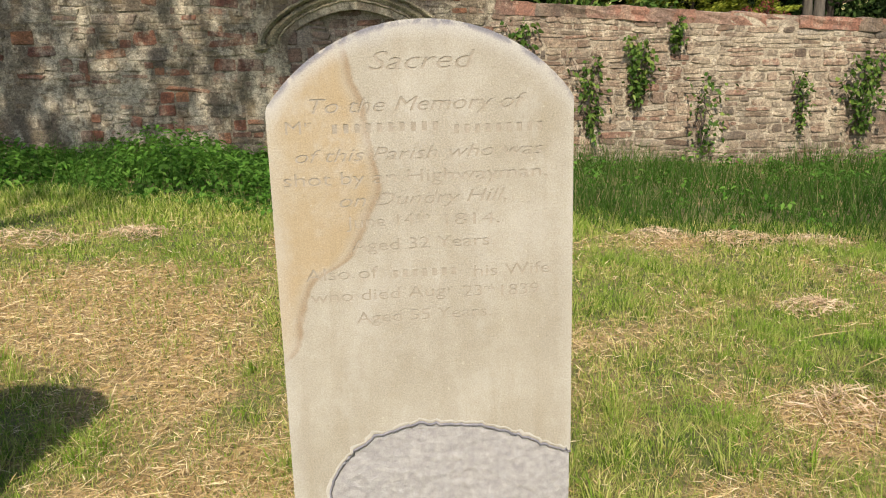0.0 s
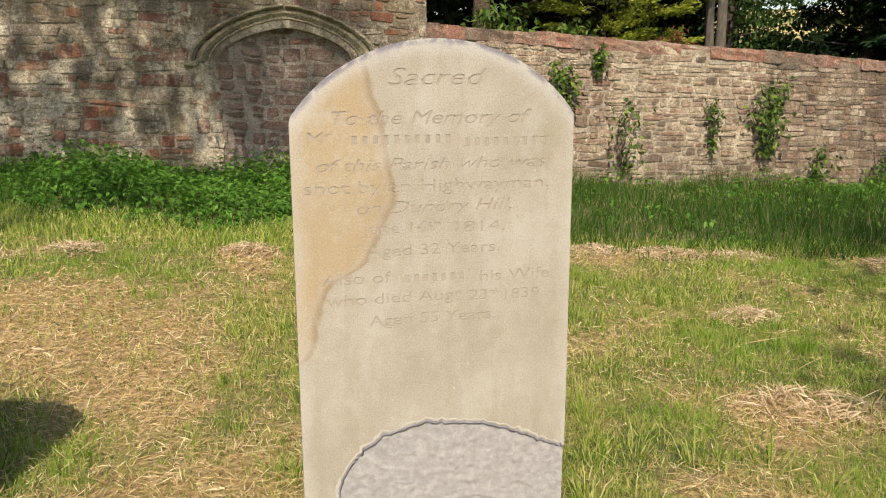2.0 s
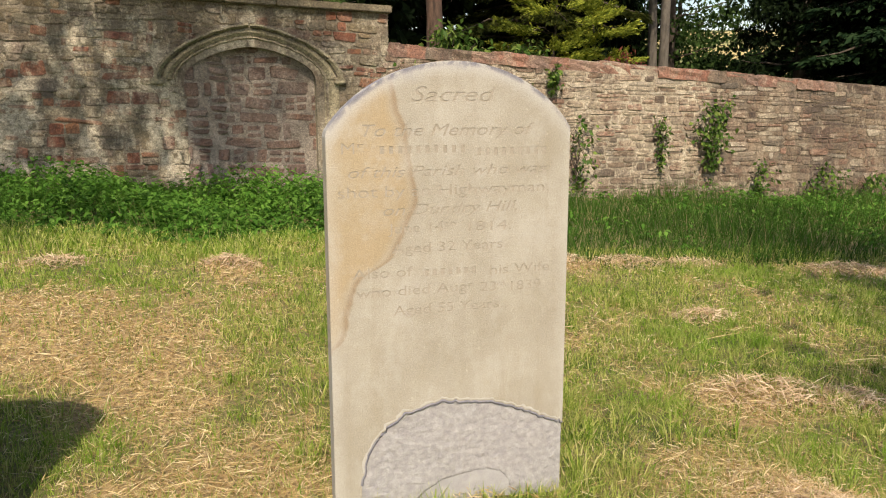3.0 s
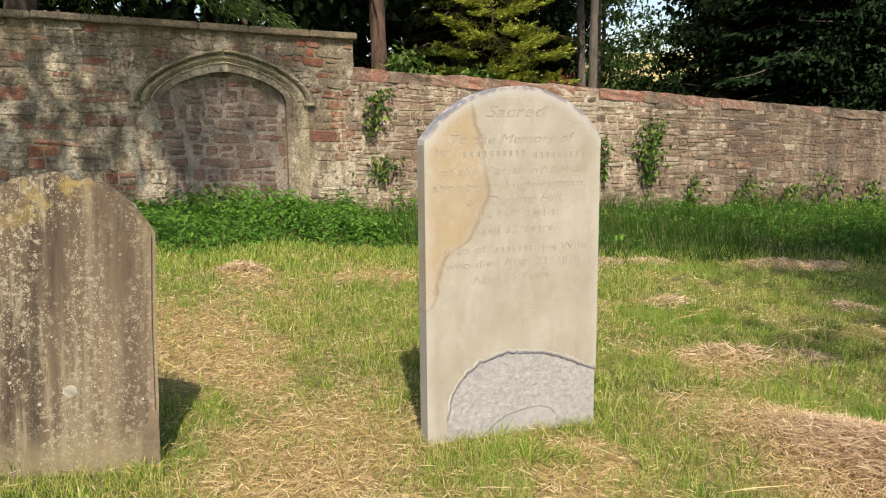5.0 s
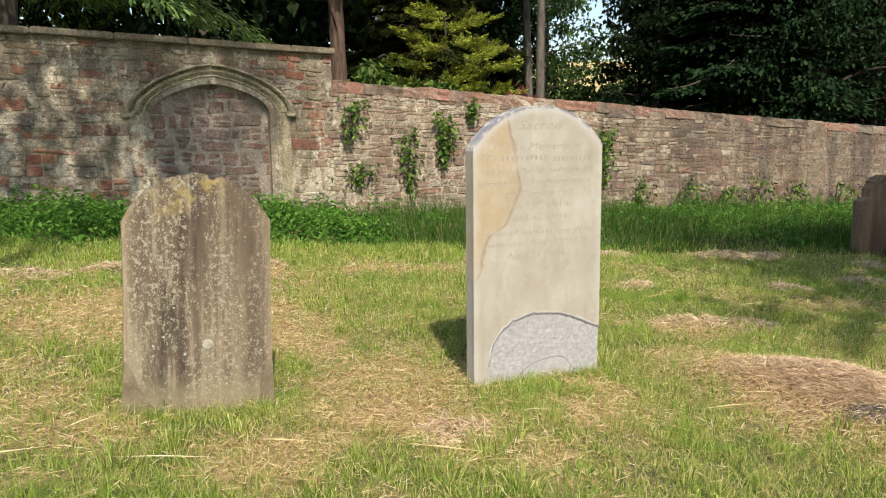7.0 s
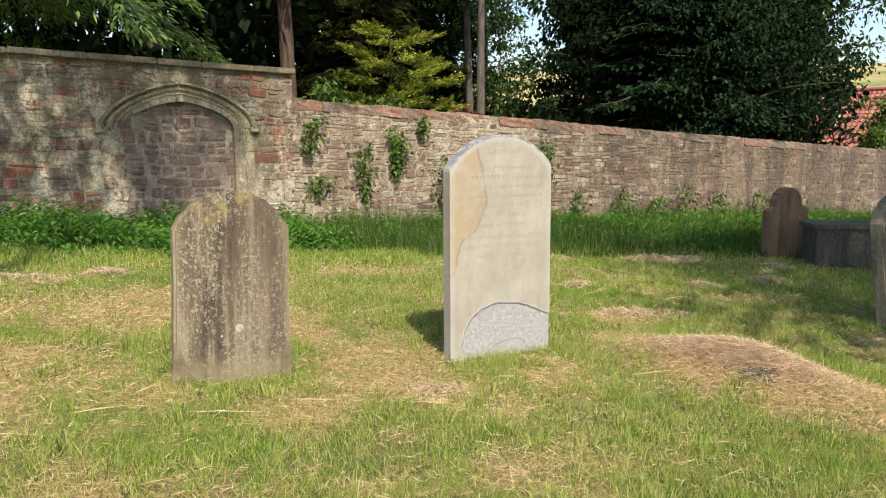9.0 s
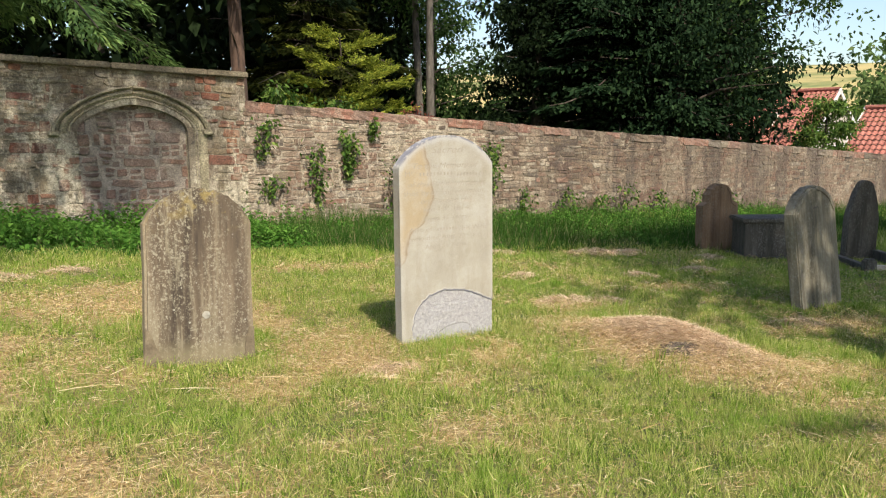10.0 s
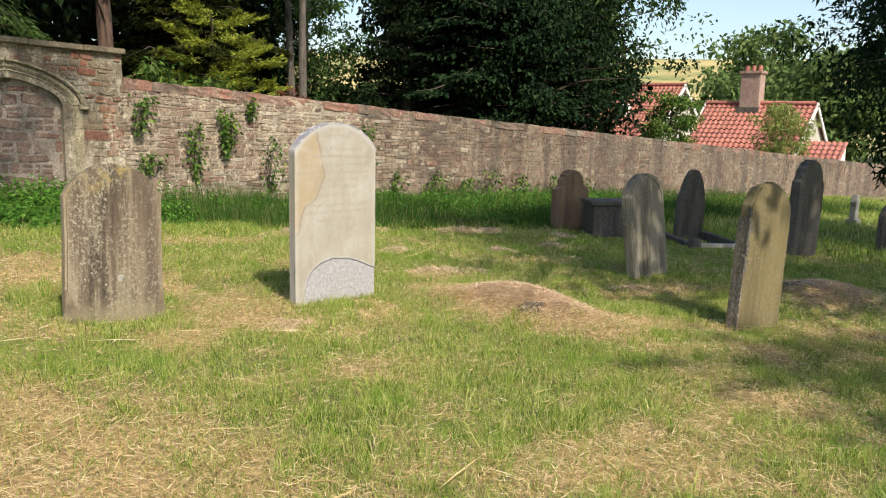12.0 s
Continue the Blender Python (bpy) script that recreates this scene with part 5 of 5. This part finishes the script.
wall_plant("ivy", 1.85, 1.30, 0.35, 0.6, 240, 0.075, L_IVY, "ivy tuft climbing below the wall top", 41)
wall_plant("ivy", 1.95, 0.52, 0.6, 0.3, 170, 0.07, L_IVY, "bushy ivy low on the wall", 42)
wall_plant("ivy", 2.80, 0.70, 0.4, 0.95, 300, 0.075, L_IVY, "tall straggling ivy on pale stones", 43)
wall_plant("ivy", 3.36, 1.00, 0.36, 0.75, 480, 0.075, L_IVY, "dense dark ivy clump on the wall", 44)
wall_plant("ivy", 3.86, 1.46, 0.3, 0.3, 160, 0.07, L_IVY, "small ivy tuft under the wall top", 45)
wall_plant("shrub", 4.25, 0.45, 0.6, 0.9, 220, 0.07, L_IVY, "thin shrub rising from the weeds", 46, 0.3)
wall_plant("shrub", 6.35, 0.66, 0.55, 0.95, 560, 0.075, L_IVY, "leafy green shrub growing out of the wall", 47, 0.2)
wall_plant("shrub", 5.55, 0.55, 0.2, 0.75, 220, 0.06, L_IVY, "narrow climber hanging on the wall", 48)
wall_plant("shrub", 7.2, 0.0, 0.4, 0.5, 200, 0.07, L_IVY, "small weed at the wall foot", 49, 0.25)
for k, (wx, wz, wh) in enumerate([(8.2, -0.1, 0.6), (9.1, -0.2, 0.5), (9.9, -0.15, 0.75), (11.0, -0.3, 0.6), (12.3, -0.35, 0.7), (13.4, -0.4, 0.5)]):
    wall_plant("shrub", wx, wz, 0.5, wh, 240, 0.08, L_IVY, "rank green weed growing at the wall foot", 50 + k, 0.45)


# ---- lawn ----
def near_path(x, y):
    lo, hi = np.array([-0.2, -2.0]), np.array([-3.6, -5.0])
    ab = hi - lo
    t = np.clip(((x - lo[0]) * ab[0] + (y - lo[1]) * ab[1]) / (ab @ ab), 0, 1)
    return np.hypot(x - lo[0] - t * ab[0], y - lo[1] - t * ab[1])


def build_lawn():
    g = np.random.default_rng(33)
    n = 2500000
    x, y = g.uniform(-6.5, 11, n), g.uniform(-4.2, 6.2, n)
    d = near_path(x, y)
    straw = straw_amount(x, y)
    keep = (g.uniform(0, 1, n) < np.clip((2.4 / d) ** 1.35, 0, 1)) & (g.uniform(0, 1, n) < 1.05 - 0.8 * straw) & (y < weed_edge(x) + 0.5)
    keep &= g.uniform(0, 1, n) < 0.42 + 1.2 * np.clip(0.6 * value_noise(x, y, 16.0, 8) + 0.6 * value_noise(x, y, 7.0, 9) - 0.12, 0, 1)
    x, y, d = x[keep], y[keep], d[keep]
    n = len(x)
    tuft = 0.5 + 0.5 * np.sin(3.7 * x + 2 * np.sin(2.9 * y)) * np.sin(3.3 * y + 2 * np.sin(3.1 * x))
    tall = 0.5 + 0.5 * np.sin(11 * x + 3 * np.sin(7 * y)) * np.sin(9 * y + 3 * np.sin(8 * x))
    h = g.uniform(0.022, 0.06, n) * (0.55 + 0.7 * tuft + 1.1 * tall ** 3)
    w = 0.0036 * np.clip(d / 2.6, 1, 3.4) * g.uniform(0.6, 1.4, n)
    a, b = g.uniform(0, 6.283, n), g.uniform(0, 6.283, n)
    lean = g.uniform(0.1, 0.95, n)
    root = np.stack([x, y, ground_z(x, y) - 0.004], -1)
    s = np.stack([np.cos(a) * w / 2, np.sin(a) * w / 2, np.zeros(n)], -1)
    tip = root + np.stack([np.cos(b) * lean * h, np.sin(b) * lean * h, h * np.sqrt(1 - (lean * 0.9) ** 2)], -1)
    tagged(bulk("grass", np.stack([root - s, root + s, tip], axis=1), 3, L_GRASS), "short sunlit mown grass", "grass", kind="stuff")
    n = 1500000
    x, y = g.uniform(-6.5, 9, n), g.uniform(-4.2, 5.0, n)
    d = near_path(x, y)
    keep = (g.uniform(0, 1, n) < np.clip((2.4 / d) ** 1.35, 0, 1)) & (g.uniform(0, 1, n) < 0.05 + 0.62 * straw_amount(x, y) ** 1.2) & (y < weed_edge(x) + 0.1)
    x, y, d = x[keep], y[keep], d[keep]
    n = len(x)
    a = g.uniform(0, 6.28, n)
    dirs = np.stack([np.cos(a), np.sin(a), g.normal(size=n) * 0.25], -1)
    p = np.stack([x, y, ground_z(x, y) + g.uniform(0.006, 0.035, n)], -1)
    side = np.stack([-np.sin(a), np.cos(a), g.normal(size=n) * 0.5], -1)
    q = cards(p, dirs, side, g.uniform(0.025, 0.085, n) * (1 + 1.2 * (g.uniform(0, 1, n) > 0.94)), 0.0027 * np.clip(d / 2.6, 1, 3) * g.uniform(0.6, 1.4, n), 0.05)
    k = 60
    x, y, a = g.uniform(-4, 3, k), g.uniform(-3.2, 1.5, k), g.normal(size=k) * 0.5 + np.where(g.uniform(0, 1, k) > 0.5, 0, 3.1)
    stalk = cards(np.stack([x, y, ground_z(x, y) + 0.045], -1), np.stack([np.cos(a), np.sin(a), g.normal(size=k) * 0.05], -1), np.stack([-np.sin(a), np.cos(a), np.full(k, 0.5)], -1), g.uniform(0.2, 0.42, k), 0.006, 0.03)
    q = np.concatenate([q, stalk])
    tagged(bulk("straw", q, 4, L_STRAW), "pale dry grass cuttings lying in drifts", "straw", kind="stuff")

    n = 70000
    x, y = g.uniform(8, 30, n), g.uniform(-4, 7.5, n)
    a, b = g.uniform(0, 6.283, n), g.uniform(0, 6.283, n)
    h = g.uniform(0.04, 0.14, n) * (0.6 + value_noise(x, y, 0.8, 5))
    root = np.stack([x, y, ground_z(x, y)], -1)
    s = np.stack([np.cos(a) * 0.009, np.sin(a) * 0.009, np.zeros(n)], -1)
    tip = root + np.stack([np.cos(b) * 0.5 * h, np.sin(b) * 0.5 * h, h], -1)
    tagged(bulk("grass", np.stack([root - s, root + s, tip], axis=1), 3, L_GRASS), "rougher grass at the far end of the churchyard", "grass", kind="stuff")


build_lawn()


def build_tufts():
    """Longer tussocks that the mower missed."""
    g = np.random.default_rng(34)
    k = 1300
    cx, cy = g.uniform(-5.5, 6, k), g.uniform(-4, 4, k)
    keep = (straw_amount(cx, cy) < 0.75) & (g.uniform(0, 1, k) < np.clip((3.2 / near_path(cx, cy)) ** 1.2, 0.15, 1))
    cx, cy = cx[keep], cy[keep]
    m = 34
    x = np.repeat(cx, m) + g.normal(size=len(cx) * m) * 0.028
    y = np.repeat(cy, m) + g.normal(size=len(cx) * m) * 0.028
    n = len(x)
    h = g.uniform(0.05, 0.13, n) * np.repeat(g.uniform(0.6, 1.15, len(cx)), m)
    away = np.stack([x - np.repeat(cx, m), y - np.repeat(cy, m)], -1) / 0.04 + g.normal(size=(n, 2)) * 0.35
    w = g.uniform(0.003, 0.0055, n)
    a = g.uniform(0, 6.283, n)
    root = np.stack([x, y, ground_z(x, y) - 0.004], -1)
    s = np.stack([np.cos(a) * w / 2, np.sin(a) * w / 2, np.zeros(n)], -1)
    mid = root + np.concatenate([away * h[:, None] * 0.22, h[:, None] * 0.62], 1)
    tip = root + np.concatenate([away * h[:, None] * 0.62, h[:, None] * g.uniform(0.7, 1.0, (n, 1))], 1)
    low = np.stack([root - s, root + s, mid + s * 0.8, mid - s * 0.8], 1)
    top = np.stack([mid - s * 0.8, mid + s * 0.8, tip + s * 0.08, tip - s * 0.08], 1)
    n = 14000
    x = g.uniform(-6, 1.6, n)
    y = weed_edge(x) + g.normal(size=n) * 0.28 - 0.15
    h = g.uniform(0.04, 0.11, n) * (0.5 + value_noise(x, y, 3.0, 12))
    a, b = g.uniform(0, 6.283, n), g.uniform(0, 6.283, n)
    root = np.stack([x, y, ground_z(x, y) - 0.004], -1)
    s = np.stack([np.cos(a) * 0.0045, np.sin(a) * 0.0045, np.zeros(n)], -1)
    mid = root + np.stack([np.cos(b) * 0.12 * h, np.sin(b) * 0.12 * h, 0.6 * h], -1)
    tip = root + np.stack([np.cos(b) * 0.4 * h, np.sin(b) * 0.4 * h, h], -1)
    low = np.concatenate([low, np.stack([root - s, root + s, mid + s * 0.8, mid - s * 0.8], 1)])
    top = np.concatenate([top, np.stack([mid - s * 0.8, mid + s * 0.8, tip + s * 0.08, tip - s * 0.08], 1)])
    tagged(bulk("tussocks", np.concatenate([low, top]), 4, L_GRASS), "longer green tussocks in the mown grass", "grass", kind="stuff")


build_tufts()


def hay_clump(x, y, radius, height, count, seed):
    """A raked heap of brown cuttings."""
    g = np.random.default_rng(seed)
    rr, a = radius * np.sqrt(g.uniform(0, 1, count)), g.uniform(0, 6.283, count)
    px, py = x + rr * np.cos(a) * 1.3, y + rr * np.sin(a)
    pz = ground_z(px, py) + height * (1 - (rr / radius) ** 2) * g.uniform(0.3, 1, count) + 0.008
    b = g.uniform(0, 6.283, count)
    d = np.stack([np.cos(b), np.sin(b), g.normal(size=count) * 0.3], -1)
    q = cards(np.stack([px, py, pz], -1) - d * 0.05, d, np.stack([-np.sin(b), np.cos(b), g.normal(size=count) * 0.6], -1), g.uniform(0.06, 0.16, count), g.uniform(0.004, 0.008, count), 0.08)
    return tagged(bulk("hay_clump", q, 4, L_HAY), "small heap of brown dry grass cuttings", "hay", "hay clumps on the lawn")


for k, (hx, hy, hr, hh) in enumerate([(2.05, 3.65, 0.22, 0.07), (2.6, 3.55, 0.26, 0.08), (3.2, 3.5, 0.2, 0.06), (4.55, 3.2, 0.3, 0.09), (5.0, 3.05, 0.22, 0.06), (-0.55, 3.6, 0.16, 0.10), (1.75, 0.72, 0.26, 0.07), (2.1, 0.55, 0.18, 0.05),
                                      (2.9, -0.8, 0.22, 0.05), (3.5, 1.5, 0.2, 0.05), (4.6, 1.6, 0.25, 0.06), (2.3, 2.0, 0.16, 0.05), (-2.4, 3.7, 0.3, 0.06), (-1.75, 3.9, 0.2, 0.06), (-0.75, -0.5, 0.15, 0.04), (5.6, 2.2, 0.2, 0.05)]):
    hay_clump(hx, hy, hr, hh, 420, 70 + k)


def hay_mound(x, y, a, b, turn, height, count, seed, label):
    """An old grave mound under a thick coat of raked hay."""
    g = np.random.default_rng(seed)
    u, v = g.normal(size=count) * 0.5, g.normal(size=count) * 0.5
    c, s = math.cos(turn), math.sin(turn)
    px, py = x + u * a * c - v * b * s, y + u * a * s + v * b * c
    pz = ground_z(px, py) + height * np.exp(-2 * (u * u + v * v)) * g.uniform(0.2, 1, count) + 0.008
    t = g.uniform(0, 6.283, count)
    d = np.stack([np.cos(t), np.sin(t), g.normal(size=count) * 0.22], -1)
    q = cards(np.stack([px, py, pz], -1) - d * 0.05, d, np.stack([-np.sin(t), np.cos(t), g.normal(size=count) * 0.5], -1), g.uniform(0.04, 0.12, count), g.uniform(0.0022, 0.004, count), 0.06)
    return tagged(bulk("hay_mound", q, 4, L_HAY), label, "hay")


hay_mound(1.09, -0.97, 0.72, 0.27, -1.5, 0.08, 18000, 91, "low grave mound covered with raked brown hay")
hay_mound(4.4, -2.0, 0.62, 0.45, -0.9, 0.05, 9000, 92, "low grave mound covered with grey-brown hay")


def soil_patch(x, y, a, b, turn, seed, label):
    """Bare crumbled earth showing through the hay."""
    q = random.Random(seed)
    verts, faces = [], []
    n, rings = 22, 6
    rim = [q.uniform(0.75, 1.15) for _ in range(n)]
    for k in range(rings + 1):
        for i in range(n):
            t, d = 2 * math.pi * i / n, k / rings * rim[i]
            u, v = a * d * math.cos(t), b * d * math.sin(t)
            px, py = x + u * math.cos(turn) - v * math.sin(turn), y + u * math.sin(turn) + v * math.cos(turn)
            verts.append((px, py, float(ground_z(px, py)) + 0.035 * (1 - (k / rings) ** 2) + (q.uniform(-0.008, 0.012) if k < rings else -0.01)))
    for k in range(rings):
        for i in range(n):
            j = (i + 1) % n
            faces.append((k * n + i, k * n + j, (k + 1) * n + j, (k + 1) * n + i))
    return tagged(link_mesh("soil_patch", verts, faces, M_SOIL), label, "soil")


M_SOIL = plain("dark_crumbled_soil", [(0.3, (0.07, 0.056, 0.048)), (0.5, (0.14, 0.112, 0.095)), (0.7, (0.26, 0.21, 0.17))], 30, 0.95, 1.0)
soil_patch(0.92, -1.2, 0.15, 0.07, -1.2, 5, "dark bare soil on top of the hay mound")
soil_patch(4.2, -1.78, 0.32, 0.16, -0.6, 6, "dark hollow of bare soil beside the mound")


# ---- cottages beyond the wall ----
M_TILE = stone_material("red_clay_tile", [(0.0, (0.36, 0.12, 0.085)), (0.5, (0.43, 0.155, 0.11)), (1.0, (0.32, 0.11, 0.08))], (0.32, 0.12, 0.09), 0.8, relief=0.2, lime_colour=(0.48, 0.20, 0.15))
M_RENDERED = plain("cream_render", [(0.3, (0.44, 0.40, 0.33)), (0.7, (0.52, 0.48, 0.40))], 4, 0.9, 0.2)
M_WHITE = plain("white_paint", [(0.3, (0.62, 0.60, 0.56)), (0.7, (0.72, 0.70, 0.66))], 6, 0.6, 0.1)
M_CHIMNEY = stone_material("pink_brick", [(0.0, (0.34, 0.19, 0.14)), (0.5, (0.40, 0.27, 0.21)), (1.0, (0.30, 0.20, 0.16))], (0.36, 0.27, 0.22), lime_colour=(0.42, 0.33, 0.27))
M_GLASS, gnt, gbs, _ = tree_of("dark_glass")
gbs.inputs["Base Color"].default_value = (0.02, 0.025, 0.03, 1)
gbs.inputs["Roughness"].default_value = 0.05


def pantiles(length, run, drop, parent):
    """A roof slope of rolled tiles: waves along the ridge, a step at every course; from the ridge (y = 0) out to -run."""
    courses_n = int(math.hypot(run, drop) / 0.3)
    nx = int(length / 0.05)
    verts, faces = [], []
    for c in range(courses_n):
        for e in (0, 1):
            u = (c + e) / courses_n
            for i in range(nx + 1):
                x = -length / 2 + length * i / nx
                wave = 0.03 * math.sin(2 * math.pi * x / 0.25)
                lift = 0.035 if e else 0.0
                verts.append((x, -run * u - 0.4 * (wave + lift), -drop * u + wave + lift))
        b = c * 2 * (nx + 1)
        for i in range(nx):
            faces.append((b + i, b + i + 1, b + nx + 2 + i, b + nx + 1 + i))
    return link_mesh("roof_tiles", verts, faces, M_TILE, parent)


def cottage(x, y, ridge_z, turn, length, run, drop, label, chimney=None, skylight=None, porch=False):
    """A cottage: its ridge runs along its own x, the front slope falls to -y, the gable to -x... +x."""
    ground_level = float(ground_z(x, y)) - 0.2
    h = empty("house", pose(x, y, ridge_z, 0, 0, turn))
    pantiles(length + 0.3, run + 0.25, drop + 0.2, h)
    back = pantiles(length + 0.3, run + 0.25, drop + 0.2, h)
    back.rotation_euler = (0, 0, math.pi)
    b = ground_level - ridge_z
    prof = [(-run, b), (run, b), (run, -drop), (0, -0.05), (-run, -drop)]
    verts = [(-length / 2, p, q) for p, q in prof] + [(length / 2, p, q) for p, q in prof]
    faces = [(0, 1, 2, 3, 4), (9, 8, 7, 6, 5), (0, 4, 9, 5), (1, 6, 7, 2), (0, 5, 6, 1)]
    link_mesh("house_wall", verts, faces, M_RENDERED, h)
    for sx in (-1, 1):
        for sy in (-1, 1):
            bm = box_bm(-0.03, -0.5, -0.09, 0.03, 0.5, 0.09)
            o = part("bargeboard", bm, M_WHITE, h, "white painted bargeboard")
            n = math.hypot(run, drop)
            o.scale = (1, n + 0.25, 1)
            o.location = (sx * (length / 2 + 0.17), sy * run / 2, -drop / 2 - 0.06)
            o.rotation_euler = (sy * -math.atan2(drop, run), 0, 0)
    v, f = [], []
    tube(v, f, [(-length / 2 - 0.15, 0, 0.05), (0, 0, 0.05), (length / 2 + 0.15, 0, 0.05)], 0.11, 0.11, 8)
    link_mesh("ridge_tiles", v, f, M_TILE, h)
    for sx in (-1, 1):
        win = part("window", box_bm(sx * length / 2 - 0.04, -0.4, -drop - 0.7, sx * length / 2 + 0.04, 0.4, -drop + 0.2), M_WHITE, h)
        part("pane", box_bm(sx * length / 2 - 0.05, -0.33, -drop - 0.62, sx * length / 2 + 0.05, 0.33, -drop + 0.12), M_GLASS, win)
    if chimney is not None:
        st = part("chimney", box_bm(chimney - 0.46, -0.34, -0.5, chimney + 0.46, 0.34, 1.42, 0.02), M_CHIMNEY, h)
        part("cornice", box_bm(chimney - 0.53, -0.41, 1.40, chimney + 0.53, 0.41, 1.53, 0.02), M_CHIMNEY, st)
        part("flashing", box_bm(chimney - 0.53, -0.5, -0.45, chimney + 0.53, -0.37, -0.15, 0.01), M_SLATE, st)
        for k in (-0.3, 0.0, 0.3):
            bm = bmesh.new()
            bmesh.ops.create_cone(bm, cap_ends=True, segments=12, radius1=0.12, radius2=0.10, depth=0.26, matrix=Matrix.Translation((chimney + k, 0, 1.655)))
            part("chimney_pot", bm, M_TILE, st)
    if skylight is not None:
        s = math.atan2(drop, run)
        o = part("skylight", box_bm(-0.35, -0.45, -0.05, 0.35, 0.45, 0.07), M_WHITE, h)
        o.location, o.rotation_euler = (skylight, -run * 0.5, -drop * 0.5 + 0.06), (s, 0, 0)
        part("pane", box_bm(-0.29, -0.39, 0.071, 0.29, 0.39, 0.078), M_GLASS, o)
    if porch:
        p = empty("porch", pose(length / 2 + 0.9, -0.8, -drop * 0.62))
        p.parent = h
        o = pantiles(1.8, 1.7, 1.3, p)
        link_mesh("porch_wall", [(-0.8, -1.5, -3), (0.8, -1.5, -3), (0.8, 0.1, -3), (-0.8, 0.1, -3), (-0.8, -1.5, -1.2), (0.8, -1.5, -1.2), (0.8, 0.1, -0.08), (-0.8, 0.1, -0.08)],
                  [(0, 1, 5, 4), (1, 2, 6, 5), (2, 3, 7, 6), (3, 0, 4, 7), (4, 5, 6, 7)], M_WHITE, p)
    return tagged(h, label, "house")


# ridge from (34.0, 15.6) to (33.3, 10.1)
cottage(33.9, 12.9, 2.24, -84, 4.9, 3.0, 2.6, "cottage with red pantile roof and tall brick chimney", chimney=-0.4, porch=True)
cottage(36.7, 22.1, 3.3, -84, 6.5, 3.4, 3.0, "red-roofed cottage with white gable and skylight", skylight=0.6)

# ---- stones of the walls ----
r = random.Random(17)


def is_red(p):
    if -3.4 < p[0] < -0.8 and p[1] < 1.5:
        return r.random() < 0.26
    if p[0] > 1.05 and 0.6 < p[1] < 1.6:
        return r.random() < 0.6
    return r.random() < 0.08


red = [p for p in tall_places if is_red(p)]
lay_stones(red, wall_tall, M_TALLRED, WALL_Y, -0.5, 0.008, (0.006, 0.022))
lay_stones([p for p in tall_places if p not in set(red)], wall_tall, M_TALL, WALL_Y, -0.5, 0.004, (0.004, 0.022), corners=RUBBLE)
lay_stones(infill_places, wall_tall, M_INFILL, infill_y, AC, 0.026, (0.006, 0.016), "block")
r = random.Random(19)
pale = [p for p in low_places if p[0] + r.uniform(-2.2, 2.2) < 7.2]
lay_stones(pale, wall_low, M_LOW, WALL_Y, 3.0, 0.010, (0.004, 0.020), corners=RUBBLE)
lay_stones([p for p in low_places if p not in set(pale)], wall_low, M_LOWGREY, WALL_Y, 6.0, 0.006, (0.002, 0.016), corners=RUBBLE)
r = random.Random(21)
x = -9.0
while x < 1.6:
    w = min(r.uniform(0.6, 0.95), 1.66 - x)
    ob = part("coping_slab", box_bm(-w / 2 + 0.003, -0.09, -0.045, w / 2 - 0.003, 0.56, 0.045, 0.014), M_COPE, wall_tall)
    ob.location = (x + w / 2, WALL_Y, tall_top(x + w / 2) + 0.035 + r.uniform(-0.006, 0.006))
    ob.rotation_euler = (0, 0.037, 0)
    x += w


def cap_mesh(name, material, seed):
    """One rough capping stone of unit size, its edges knocked about."""
    q = random.Random(seed)
    bm = box_bm(-0.5, -0.012, -0.5, 0.5, 0.46, 0.5)
    bmesh.ops.subdivide_edges(bm, edges=bm.edges[:], cuts=2, use_grid_fill=True)
    for v in bm.verts:
        edge = abs(v.co.x) > 0.4 and abs(v.co.z) > 0.4
        v.co.x = v.co.x * (0.93 if edge else 1.0) + q.uniform(-0.05, 0.05)
        v.co.z = v.co.z * (0.86 if v.co.z > 0.4 and (edge or v.co.y < 0.0) else 1.0) + q.uniform(-0.06, 0.06)
        v.co.y += q.uniform(-0.012, 0.012)
    me = bpy.data.meshes.new(name)
    bm.to_mesh(me)
    bm.free()
    me.materials.append(material)
    return me


red_caps = [cap_mesh("cap_stone", M_CAPRED, 100 + k) for k in range(8)]
buff_caps = [cap_mesh("cap_stone", M_LOWGREY, 120 + k) for k in range(8)]
x = 1.63
while x < 48:
    w = r.uniform(0.16, 0.5)
    h = r.uniform(0.15, 0.178)
    ob = new("cap_stone", r.choice(red_caps if (2.4 < x < 8.5 and r.random() < 0.97) or r.random() < 0.3 else buff_caps))
    ob.parent = wall_low
    ob.scale = (w * 1.06 + 0.02, 1, h)
    ob.location = (x + w / 2, WALL_Y + r.uniform(-0.015, 0.015), low_top(x + w / 2) - 0.145 + h / 2)
    ob.rotation_euler = (0, 0.066 + radians(r.uniform(-1.5, 1.5)), 0)
    x += w
